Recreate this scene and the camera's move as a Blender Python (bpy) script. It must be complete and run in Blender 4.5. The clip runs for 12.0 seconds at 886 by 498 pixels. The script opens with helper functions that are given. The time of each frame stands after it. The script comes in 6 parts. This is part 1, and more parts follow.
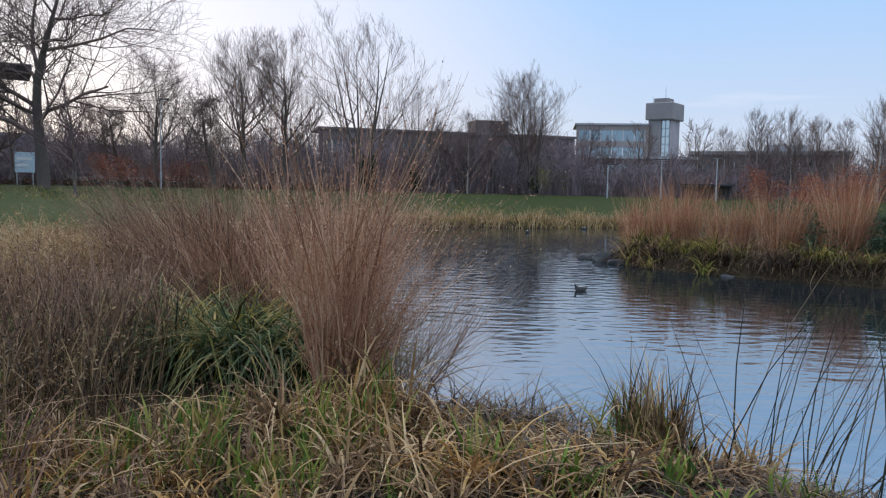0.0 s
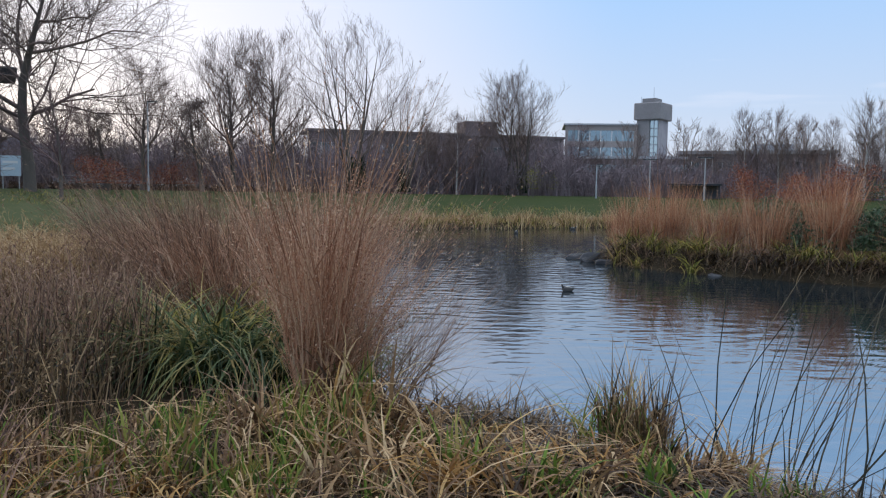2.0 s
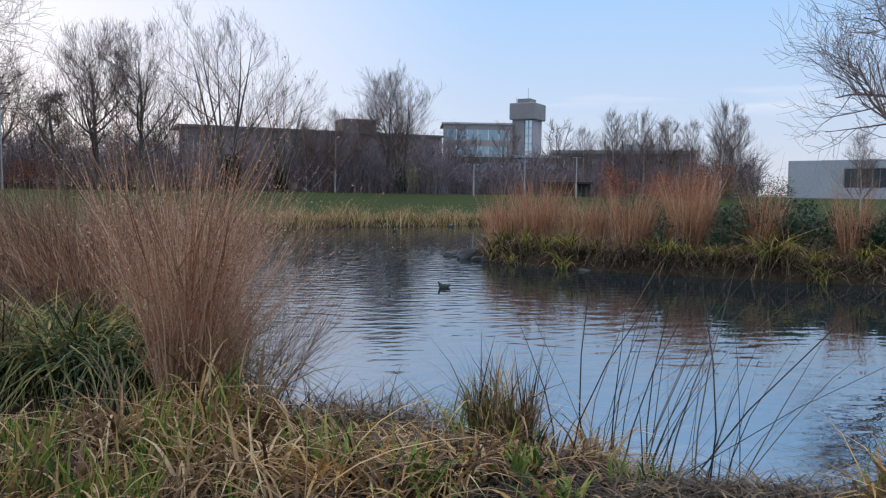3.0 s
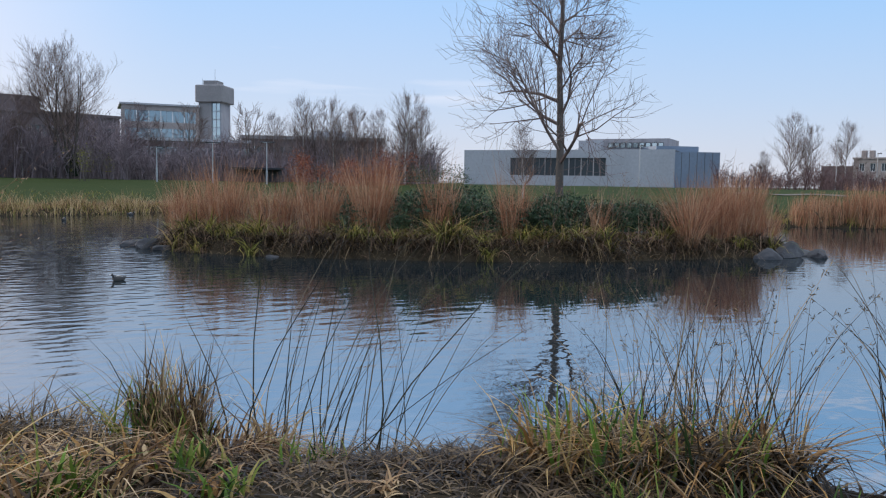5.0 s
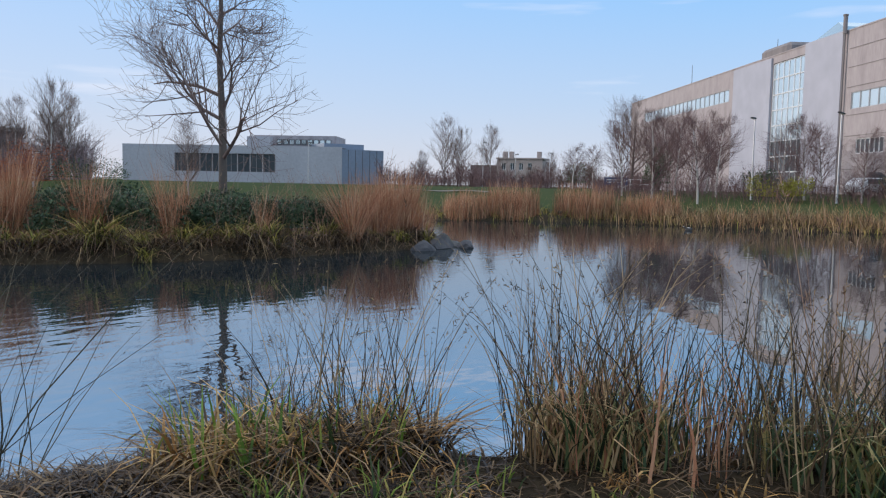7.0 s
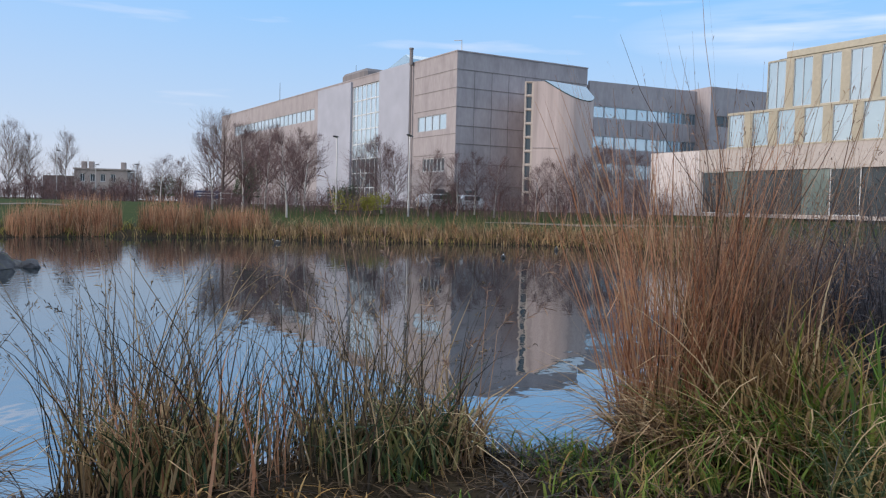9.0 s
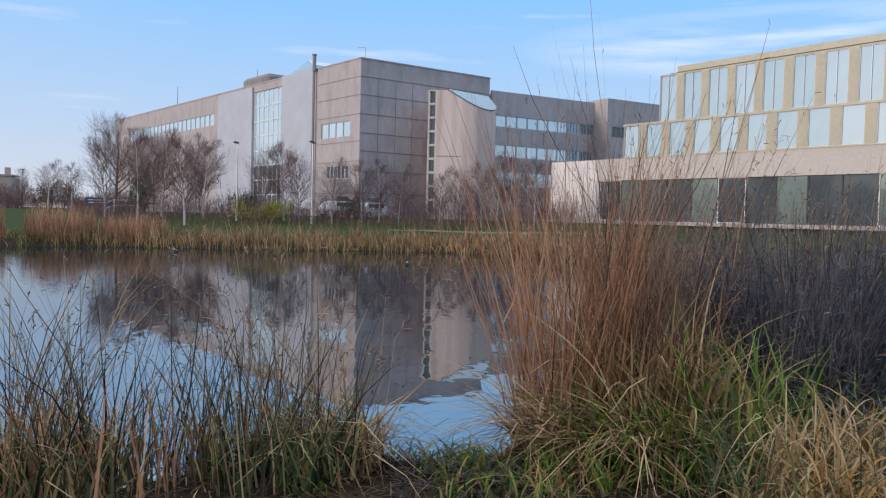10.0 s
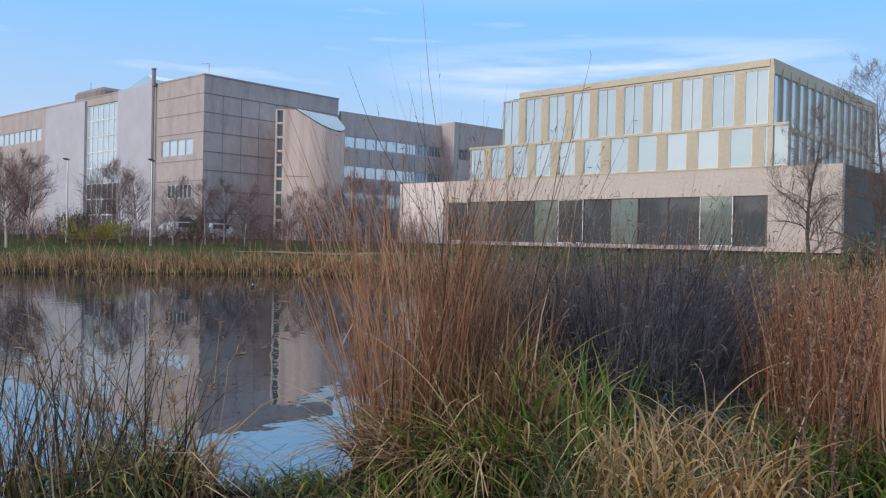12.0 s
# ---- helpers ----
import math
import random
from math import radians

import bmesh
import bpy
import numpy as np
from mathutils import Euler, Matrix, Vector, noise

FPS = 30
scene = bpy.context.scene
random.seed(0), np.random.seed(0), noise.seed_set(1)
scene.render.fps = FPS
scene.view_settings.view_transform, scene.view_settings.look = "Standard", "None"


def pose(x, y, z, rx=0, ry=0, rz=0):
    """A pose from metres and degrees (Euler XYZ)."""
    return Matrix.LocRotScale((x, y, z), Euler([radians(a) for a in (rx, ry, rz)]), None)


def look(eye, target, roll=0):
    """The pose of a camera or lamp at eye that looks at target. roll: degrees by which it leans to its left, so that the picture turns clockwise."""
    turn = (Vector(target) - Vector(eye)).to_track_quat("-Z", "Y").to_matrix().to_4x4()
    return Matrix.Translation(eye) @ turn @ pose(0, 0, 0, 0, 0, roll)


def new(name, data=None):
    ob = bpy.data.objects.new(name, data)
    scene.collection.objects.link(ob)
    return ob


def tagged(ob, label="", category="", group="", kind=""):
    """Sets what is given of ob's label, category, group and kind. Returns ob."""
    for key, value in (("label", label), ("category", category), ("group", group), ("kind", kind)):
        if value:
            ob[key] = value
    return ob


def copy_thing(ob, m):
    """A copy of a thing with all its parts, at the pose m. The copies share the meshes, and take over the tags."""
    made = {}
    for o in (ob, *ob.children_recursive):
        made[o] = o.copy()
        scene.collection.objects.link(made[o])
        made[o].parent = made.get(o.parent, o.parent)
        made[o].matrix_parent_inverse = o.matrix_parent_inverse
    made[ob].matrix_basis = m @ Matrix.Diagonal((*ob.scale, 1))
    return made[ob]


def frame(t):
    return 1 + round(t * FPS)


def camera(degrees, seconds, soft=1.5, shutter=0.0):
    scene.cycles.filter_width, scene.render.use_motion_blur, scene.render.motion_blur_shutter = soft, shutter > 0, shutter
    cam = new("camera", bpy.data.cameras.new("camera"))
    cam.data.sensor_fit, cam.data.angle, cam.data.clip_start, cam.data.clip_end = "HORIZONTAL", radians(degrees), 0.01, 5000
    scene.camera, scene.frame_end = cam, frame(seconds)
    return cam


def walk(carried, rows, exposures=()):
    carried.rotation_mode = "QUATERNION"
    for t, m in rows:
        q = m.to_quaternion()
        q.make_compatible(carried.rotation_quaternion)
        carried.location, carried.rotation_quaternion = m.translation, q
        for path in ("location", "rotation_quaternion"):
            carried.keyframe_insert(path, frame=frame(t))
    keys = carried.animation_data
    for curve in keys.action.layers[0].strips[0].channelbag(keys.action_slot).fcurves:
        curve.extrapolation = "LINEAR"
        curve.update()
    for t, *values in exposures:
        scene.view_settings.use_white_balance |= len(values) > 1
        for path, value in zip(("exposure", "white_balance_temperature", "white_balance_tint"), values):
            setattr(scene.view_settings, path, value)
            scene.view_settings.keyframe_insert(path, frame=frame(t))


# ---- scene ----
cam = camera(58.0, 12.0, soft=1.2)

# ---- camera ----
# held at arm's length and swept round: seconds, yaw, pitch, roll, small sideways sway
ARM, EYE_HEIGHT = 0.45, 1.9
PATH = [
    (0.0, 0.67, -4.14, -1.14, -0.070, -0.035),
    (0.5, 1.68, -3.99, -1.03, -0.055, -0.020),
    (1.0, 1.73, -3.98, -0.97, -0.045, -0.005),
    (1.5, 1.45, -4.03, -0.94, -0.025, -0.005),
    (2.0, -0.05, -4.05, -0.79, -0.005, 0.000),
    (2.5, -3.69, -4.04, -0.80, 0.000, 0.000),
    (3.0, -8.63, -4.08, -0.75, 0.000, 0.000),
    (3.5, -14.23, -4.25, -0.86, 0.000, 0.000),
    (5.5, -34.26, -4.83, -1.03, 0.000, 0.000),
    (6.0, -37.99, -4.80, -1.20, 0.000, 0.000),
    (6.5, -44.99, -4.71, -1.11, 0.000, 0.000),
    (7.0, -53.49, -4.60, -1.10, 0.000, 0.000),
    (7.5, -60.92, -4.43, -1.26, 0.000, 0.000),
    (9.5, -86.43, -2.54, -1.38, 0.000, 0.000),
    (10.0, -88.76, -2.28, -1.42, 0.000, 0.000),
    (10.5, -90.62, -2.13, -1.40, 0.000, 0.000),
    (11.0, -93.48, -1.64, -1.37, 0.000, 0.000),
    (11.5, -97.11, -0.94, -1.26, 0.000, 0.000),
    (12.0, -99.45, -0.54, -1.25, 0.000, 0.000),
]
walk(cam, [(t, pose(ARM * math.sin(radians(-yaw)) + dx, ARM * math.cos(radians(yaw)) + dy, EYE_HEIGHT, 90 + pitch, roll, yaw)) for t, yaw, pitch, roll, dx, dy in PATH])

# ---- world and sun ----
SUN_BEARING, SUN_HEIGHT = -31.0, 9.0
world = bpy.data.worlds.new("sky")
scene.world = world
world.use_nodes = True
wn, wl = world.node_tree.nodes, world.node_tree.links
sky = wn.new("ShaderNodeTexSky")
sky.sky_type, sky.sun_disc = "NISHITA", False
sky.sun_elevation, sky.sun_rotation = radians(SUN_HEIGHT), radians(SUN_BEARING)
sky.air_density, sky.dust_density, sky.ozone_density = 1.0, 1.5, 3.0
wn["Background"].inputs["Strength"].default_value = 0.012
wl.new(sky.outputs["Color"], wn["Background"].inputs["Color"])
# thin winter haze over the clear sky, paler towards the horizon, with faint stretched cloud
wt, ws = wn.new("ShaderNodeTexCoord"), wn.new("ShaderNodeSeparateXYZ")
wl.new(wt.outputs["Generated"], ws.inputs[0])
haze = wn.new("ShaderNodeValToRGB")
he = haze.color_ramp.elements
he[0].position, he[0].color = 0.0, (0.55, 0.56, 0.62, 1)
# upper stops (0.5, 1.0): unseen sky overhead, brightened as added fill light
he[1].position, he[1].color = 1.0, (1.15, 1.22, 1.38, 1)
for hp, hc in ((0.10, (0.40, 0.52, 0.70)), (0.27, (0.2, 0.45, 0.8)), (0.5, (0.6, 0.76, 1.0))):
    h1 = he.new(hp)
    h1.color = (*hc, 1)
wl.new(ws.outputs["Z"], haze.inputs["Fac"])
wm, wnz = wn.new("ShaderNodeMapping"), wn.new("ShaderNodeTexNoise")
wm.inputs["Scale"].default_value = (1.6, 1.6, 16)
wnz.inputs["Scale"].default_value, wnz.inputs["Detail"].default_value = 1.7, 5
wl.new(wt.outputs["Generated"], wm.inputs["Vector"])
wl.new(wm.outputs["Vector"], wnz.inputs["Vector"])
wc = wn.new("ShaderNodeMapRange")
for wk, wv in (("From Min", 0.60), ("From Max", 0.80), ("To Max", 0.75)):
    wc.inputs[wk].default_value = wv
wl.new(wnz.outputs["Fac"], wc.inputs["Value"])
cloud = wn.new("ShaderNodeMix")
cloud.data_type = "RGBA"
wl.new(wc.outputs["Result"], cloud.inputs[0])
wl.new(haze.outputs["Color"], cloud.inputs[6])
cloud.inputs[7].default_value = (0.74, 0.74, 0.82, 1)
glow, gdot = wn.new("ShaderNodeMix"), wn.new("ShaderNodeVectorMath")
gdot.operation = "DOT_PRODUCT"
gdot.inputs[1].default_value = (math.sin(radians(SUN_BEARING)) * math.cos(radians(SUN_HEIGHT)), math.cos(radians(SUN_BEARING)) * math.cos(radians(SUN_HEIGHT)), math.sin(radians(SUN_HEIGHT)))
gmap = wn.new("ShaderNodeMapRange")
gmap.interpolation_type = "SMOOTHSTEP"
for wk, wv in (("From Min", 0.72), ("From Max", 1.0), ("To Max", 0.72)):
    gmap.inputs[wk].default_value = wv
wl.new(wt.outputs["Generated"], gdot.inputs[0])
wl.new(gdot.outputs["Value"], gmap.inputs["Value"])
side_haze, smap = wn.new("ShaderNodeMix"), wn.new("ShaderNodeMapRange")
for wk, wv in (("From Min", -0.2), ("From Max", 0.6), ("To Max", 0.2)):
    smap.inputs[wk].default_value = wv
wl.new(gdot.outputs["Value"], smap.inputs["Value"])
side_haze.data_type = "RGBA"
wl.new(smap.outputs["Result"], side_haze.inputs[0])
side_haze.inputs[7].default_value = (0.62, 0.61, 0.71, 1)
bank, bsub, bmul, blen, bmap, bfac = (wn.new("ShaderNode" + k) for k in ("Mix", "VectorMath", "VectorMath", "VectorMath", "MapRange", "Math"))
bsub.operation, bmul.operation, blen.operation, bfac.operation = "SUBTRACT", "MULTIPLY", "LENGTH", "MULTIPLY"
bsub.inputs[1].default_value = (0.91, -0.35, 0.205)
bmul.inputs[1].default_value = (1.0, 1.0, 7.0)
for wk, wv in (("From Min", 0.3), ("From Max", 0.08), ("To Max", 1.0)):
    bmap.inputs[wk].default_value = wv
wmap2 = wn.new("ShaderNodeMapRange")
for wk, wv in (("From Min", 0.38), ("From Max", 0.58), ("To Max", 1.0)):
    wmap2.inputs[wk].default_value = wv
wl.new(wt.outputs["Generated"], bsub.inputs[0])
wl.new(bsub.outputs[0], bmul.inputs[0])
wl.new(bmul.outputs[0], blen.inputs[0])
wl.new(blen.outputs["Value"], bmap.inputs["Value"])
wl.new(wnz.outputs["Fac"], wmap2.inputs["Value"])
wl.new(bmap.outputs["Result"], bfac.inputs[0])
wl.new(wmap2.outputs["Result"], bfac.inputs[1])
bank.data_type = "RGBA"
wl.new(bfac.outputs[0], bank.inputs[0])
bank.inputs[7].default_value = (0.82, 0.82, 0.87, 1)
glow.data_type = "RGBA"
wl.new(gmap.outputs["Result"], glow.inputs[0])
wl.new(cloud.outputs[2], side_haze.inputs[6])
wl.new(side_haze.outputs[2], bank.inputs[6])
wl.new(bank.outputs[2], glow.inputs[6])
glow.inputs[7].default_value = (0.76, 0.71, 0.77, 1)
hazebg, wadd = wn.new("ShaderNodeBackground"), wn.new("ShaderNodeAddShader")
wl.new(glow.outputs[2], hazebg.inputs["Color"])
hazebg.inputs["Strength"].default_value = 1.0
wl.new(wn["Background"].outputs[0], wadd.inputs[0])
wl.new(hazebg.outputs[0], wadd.inputs[1])
wl.new(wadd.outputs[0], wn["World Output"].inputs["Surface"])

sun = new("sun", bpy.data.lights.new("sun", "SUN"))
sun.data.energy, sun.data.angle, sun.data.color = 1.75, radians(5), (1.0, 0.88, 0.79)
_b, _h = radians(SUN_BEARING), radians(SUN_HEIGHT)
sun.matrix_world = look((0, 0, 60), (-math.sin(_b) * math.cos(_h) * 60, -math.cos(_b) * math.cos(_h) * 60, 60 - math.sin(_h) * 60))
scene.view_settings.exposure = 0.31

# ---- materials ----


def material(name, rough=0.7, metal=0.0):
    m = bpy.data.materials.new(name)
    m.use_nodes = True
    b = m.node_tree.nodes["Principled BSDF"]
    b.inputs["Roughness"].default_value, b.inputs["Metallic"].default_value = rough, metal
    return m, m.node_tree.nodes, m.node_tree.links, b


def ramp(nodes, links, fac, colours):
    r = nodes.new("ShaderNodeValToRGB")
    e = r.color_ramp.elements
    n = len(colours)
    while len(e) < n:
        e.new(0.5)
    for i, c in enumerate(colours):
        e[i].position, e[i].color = i / (n - 1), (*c, 1)
    links.new(fac, r.inputs["Fac"])
    return r.outputs["Color"]


def noise_fac(nodes, links, scale, detail=4.0, stretch=(1, 1, 1), world_space=True):
    tc, mp, nz = nodes.new("ShaderNodeTexCoord"), nodes.new("ShaderNodeMapping"), nodes.new("ShaderNodeTexNoise")
    nz.inputs["Scale"].default_value, nz.inputs["Detail"].default_value = scale, detail
    mp.inputs["Scale"].default_value = stretch
    if world_space:
        g = nodes.new("ShaderNodeNewGeometry")
        links.new(g.outputs["Position"], mp.inputs["Vector"])
    else:
        links.new(tc.outputs["Object"], mp.inputs["Vector"])
    links.new(mp.outputs["Vector"], nz.inputs["Vector"])
    return nz.outputs["Fac"]


def mixed(nodes, links, fac, a, b, mode="MIX"):
    mx = nodes.new("ShaderNodeMix")
    mx.data_type, mx.blend_type = "RGBA", mode
    for sock, v in ((0, fac), (6, a), (7, b)):
        if isinstance(v, (int, float)):
            mx.inputs[sock].default_value = v
        elif isinstance(v, tuple):
            mx.inputs[sock].default_value = (*v, 1)
        else:
            links.new(v, mx.inputs[sock])
    return mx.outputs[2]


def bumped(nodes, links, b, fac, strength, distance=0.02):
    bp = nodes.new("ShaderNodeBump")
    bp.inputs["Strength"].default_value, bp.inputs["Distance"].default_value = strength, distance
    links.new(fac, bp.inputs["Height"])
    links.new(bp.outputs["Normal"], b.inputs["Normal"])


def surface(name, colours, scale=3.0, rough=0.8, metal=0.0, bump=0.2, stretch=(1, 1, 1), fine=None, world_space=False):
    """Two scales of noise over a ramp of colours."""
    m, n, l, b = material(name, rough, metal)
    big = noise_fac(n, l, scale, 5, stretch, world_space)
    small = noise_fac(n, l, fine or scale * 9, 3, stretch, world_space)
    c = ramp(n, l, big, colours)
    c = mixed(n, l, 0.35, c, ramp(n, l, small, [(0.25, 0.25, 0.25), (0.5, 0.5, 0.5), (0.8, 0.8, 0.8)]), "OVERLAY")
    l.new(c, b.inputs["Base Color"])
    if bump:
        bumped(n, l, b, small, bump)
    return m


def foliage(name, colours, rough=0.6, through_light=0.25):
    """Each blade or leaf takes its own colour out of the ramp."""
    m, n, l, b = material(name, rough)
    b.inputs["Specular IOR Level"].default_value = 0.2
    g = n.new("ShaderNodeNewGeometry")
    patch = noise_fac(n, l, 1.3, 2)
    ad = n.new("ShaderNodeMath")
    ad.operation = "MULTIPLY_ADD"
    l.new(patch, ad.inputs[0])
    ad.inputs[1].default_value = 0.9
    l.new(g.outputs["Random Per Island"], ad.inputs[2])
    sb = n.new("ShaderNodeMath")
    sb.operation = "SUBTRACT"
    sb.use_clamp = True
    l.new(ad.outputs[0], sb.inputs[0])
    sb.inputs[1].default_value = 0.45
    c = ramp(n, l, sb.outputs[0], colours)
    l.new(c, b.inputs["Base Color"])
    if through_light:
        tr, mx = n.new("ShaderNodeBsdfTranslucent"), n.new("ShaderNodeMixShader")
        l.new(c, tr.inputs["Color"])
        mx.inputs[0].default_value = through_light
        l.new(b.outputs[0], mx.inputs[1])
        l.new(tr.outputs[0], mx.inputs[2])
        l.new(mx.outputs[0], n["Material Output"].inputs["Surface"])
    return m


STRAW = foliage("straw_grass", [(0.14, 0.075, 0.035), (0.36, 0.22, 0.11), (0.54, 0.37, 0.19), (0.66, 0.49, 0.28)])
GOLD = foliage("golden_grass", [(0.09, 0.045, 0.018), (0.3, 0.15, 0.05), (0.54, 0.3, 0.1), (0.68, 0.46, 0.2)])
GREENGRASS = foliage("green_grass", [(0.034, 0.058, 0.018), (0.09, 0.16, 0.028), (0.18, 0.28, 0.045), (0.3, 0.3, 0.07), (0.5, 0.32, 0.13)])
SEDGE = foliage("sedge_leaf", [(0.024, 0.038, 0.018), (0.058, 0.09, 0.04), (0.105, 0.15, 0.065), (0.23, 0.23, 0.09), (0.45, 0.33, 0.13)])
FRINGE = foliage("bank_sedge", [(0.025, 0.022, 0.01), (0.07, 0.066, 0.02), (0.19, 0.19, 0.042), (0.42, 0.36, 0.085), (0.46, 0.3, 0.14)])
WILLOW = foliage("willow_stem", [(0.21, 0.095, 0.055), (0.41, 0.21, 0.125), (0.55, 0.32, 0.2), (0.63, 0.45, 0.3)], through_light=0.1)
RUSSET = foliage("russet_stem", [(0.2, 0.08, 0.045), (0.4, 0.175, 0.09), (0.52, 0.27, 0.15), (0.6, 0.4, 0.25)], through_light=0.1)
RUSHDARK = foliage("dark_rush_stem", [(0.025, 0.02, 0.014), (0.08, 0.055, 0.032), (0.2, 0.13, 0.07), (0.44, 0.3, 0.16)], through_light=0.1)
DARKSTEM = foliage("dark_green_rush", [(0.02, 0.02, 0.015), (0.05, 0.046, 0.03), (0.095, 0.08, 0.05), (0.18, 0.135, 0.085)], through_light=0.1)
DEADSTEM = foliage("dead_stem", [(0.08, 0.045, 0.035), (0.2, 0.115, 0.08), (0.34, 0.2, 0.13), (0.46, 0.31, 0.2)], through_light=0.1)
GREYSTEM = foliage("grey_stem", [(0.04, 0.041, 0.05), (0.09, 0.091, 0.108), (0.155, 0.15, 0.168), (0.29, 0.26, 0.25)], through_light=0.1)
RUSH = foliage("rush_stem", [(0.055, 0.03, 0.017), (0.2, 0.115, 0.06), (0.45, 0.28, 0.14), (0.64, 0.46, 0.26)], through_light=0.1)
BRAMBLE = foliage("bramble_leaf", [(0.024, 0.038, 0.022), (0.046, 0.075, 0.042), (0.07, 0.11, 0.06), (0.12, 0.155, 0.08)], 0.45)
REDLEAF = foliage("copper_leaf", [(0.16, 0.05, 0.035), (0.28, 0.09, 0.05), (0.36, 0.15, 0.09)])
YELLOWLEAF = foliage("yellow_leaf", [(0.14, 0.14, 0.02), (0.26, 0.25, 0.035), (0.36, 0.33, 0.06)])
IVY = foliage("ivy_leaf", [(0.012, 0.025, 0.01), (0.03, 0.05, 0.02)])
BARK = surface("bark", [(0.05, 0.042, 0.035), (0.11, 0.09, 0.075), (0.17, 0.14, 0.11)], 2.0, 0.9, bump=0.5, stretch=(1, 1, 0.25))
TWIG = foliage("twig", [(0.11, 0.08, 0.07), (0.18, 0.13, 0.115), (0.25, 0.185, 0.16)], 0.85, 0.0)
REDTWIG = foliage("birch_twig", [(0.08, 0.048, 0.05), (0.14, 0.085, 0.083), (0.2, 0.128, 0.12)], 0.85, 0.0)
# far twigs: the pale lilac of distance haze is put into their colour
BELT = foliage("haze_paled_twig", [(0.145, 0.115, 0.122), (0.225, 0.178, 0.187), (0.3, 0.237, 0.247)], 0.9, 0.0)
# wet litter; its dark tones also paint the shade beneath the plants
WETSHADE = foliage("wet_litter", [(0.014, 0.009, 0.006), (0.05, 0.031, 0.018), (0.13, 0.082, 0.044), (0.27, 0.18, 0.09)], 0.4, 0.1)
BIRCHBARK = surface("birch_bark", [(0.16, 0.14, 0.12), (0.42, 0.39, 0.36), (0.55, 0.52, 0.48)], 3.0, 0.8, stretch=(1, 1, 3))
ROCK = surface("rock", [(0.025, 0.025, 0.028), (0.065, 0.065, 0.07), (0.16, 0.16, 0.165)], 2.5, 0.8, bump=0.5)
CONCRETE = surface("board_concrete", [(0.22, 0.195, 0.195), (0.36, 0.32, 0.32), (0.43, 0.388, 0.385)], 0.9, 0.9, bump=0.25, stretch=(1, 1, 0.3), fine=4)
DARKCONC = surface("weathered_concrete", [(0.19, 0.172, 0.178), (0.36, 0.33, 0.338), (0.47, 0.435, 0.442)], 0.8, 0.9, bump=0.25, stretch=(1, 1, 0.35), fine=4)
CREAMCONC = surface("cream_concrete", [(0.41, 0.335, 0.285), (0.53, 0.445, 0.385), (0.6, 0.51, 0.445)], 0.5, 0.9, bump=0.15, stretch=(1, 1, 0.25), fine=5)
STREAKED = surface("rain_streaked_concrete", [(0.15, 0.118, 0.108), (0.43, 0.345, 0.315), (0.57, 0.465, 0.43), (0.63, 0.52, 0.485)], 1.1, 0.95, bump=0.15, stretch=(1, 1, 0.07), fine=5)
STAIN = surface("stained_concrete", [(0.13, 0.118, 0.118), (0.2, 0.182, 0.18), (0.27, 0.245, 0.24)], 0.8, 0.95, stretch=(2, 2, 0.2))
LILAC = surface("lilac_grey_cladding", [(0.35, 0.355, 0.405), (0.39, 0.395, 0.445), (0.42, 0.425, 0.475)], 0.15, 0.6, bump=0.0, fine=0.5)
WHITEWALL = surface("white_render", [(0.35, 0.35, 0.37), (0.42, 0.42, 0.44), (0.47, 0.47, 0.485)], 0.3, 0.8, bump=0.05, fine=3)
PINKSTONE = surface("pale_stone_panel", [(0.4, 0.35, 0.315), (0.46, 0.405, 0.37), (0.51, 0.455, 0.42)], 0.4, 0.85, bump=0.08, fine=5)
GOLDMETAL = surface("gold_anodised_panel", [(0.37, 0.335, 0.255), (0.42, 0.378, 0.29), (0.47, 0.425, 0.33)], 0.5, 0.5, 0.0, bump=0.0, fine=4)
WHITESTONE = surface("pale_pink_stone", [(0.56, 0.5, 0.48), (0.62, 0.56, 0.54), (0.67, 0.61, 0.59)], 0.4, 0.85, bump=0.05, fine=5)
BRICK = surface("brown_brick", [(0.11, 0.083, 0.082), (0.16, 0.122, 0.12), (0.21, 0.165, 0.16)], 0.6, 0.9, fine=6)
TOWERCONC = surface("tower_concrete", [(0.22, 0.2, 0.2), (0.28, 0.258, 0.255), (0.34, 0.31, 0.305)], 0.5, 0.9, fine=4)
STONE = surface("house_stone", [(0.24, 0.2, 0.185), (0.32, 0.275, 0.255), (0.38, 0.33, 0.31)], 0.8, 0.9, fine=6)
SLATE = surface("dark_roofing", [(0.05, 0.05, 0.055), (0.08, 0.08, 0.085), (0.11, 0.11, 0.115)], 1.0, 0.7)
BLUEWALL = surface("blue_grey_cladding", [(0.16, 0.2, 0.26), (0.2, 0.25, 0.32), (0.23, 0.28, 0.35)], 0.3, 0.5, fine=3)
STEEL = surface("galvanised_steel", [(0.35, 0.36, 0.37), (0.45, 0.46, 0.47), (0.5, 0.5, 0.52)], 4.0, 0.5, 0.5, bump=0.0)
DARKMETAL = surface("dark_metal", [(0.03, 0.03, 0.035), (0.05, 0.05, 0.055), (0.07, 0.07, 0.075)], 3.0, 0.5, 0.3, bump=0.0)
WHITEPAINT = surface("white_paint", [(0.70, 0.70, 0.70), (0.78, 0.78, 0.78), (0.8, 0.8, 0.8)], 1.0, 0.5, bump=0.0)
BLUESIGN = surface("navy_sign_panel", [(0.03, 0.05, 0.12), (0.04, 0.07, 0.16), (0.05, 0.08, 0.18)], 1.0, 0.4, bump=0.0)
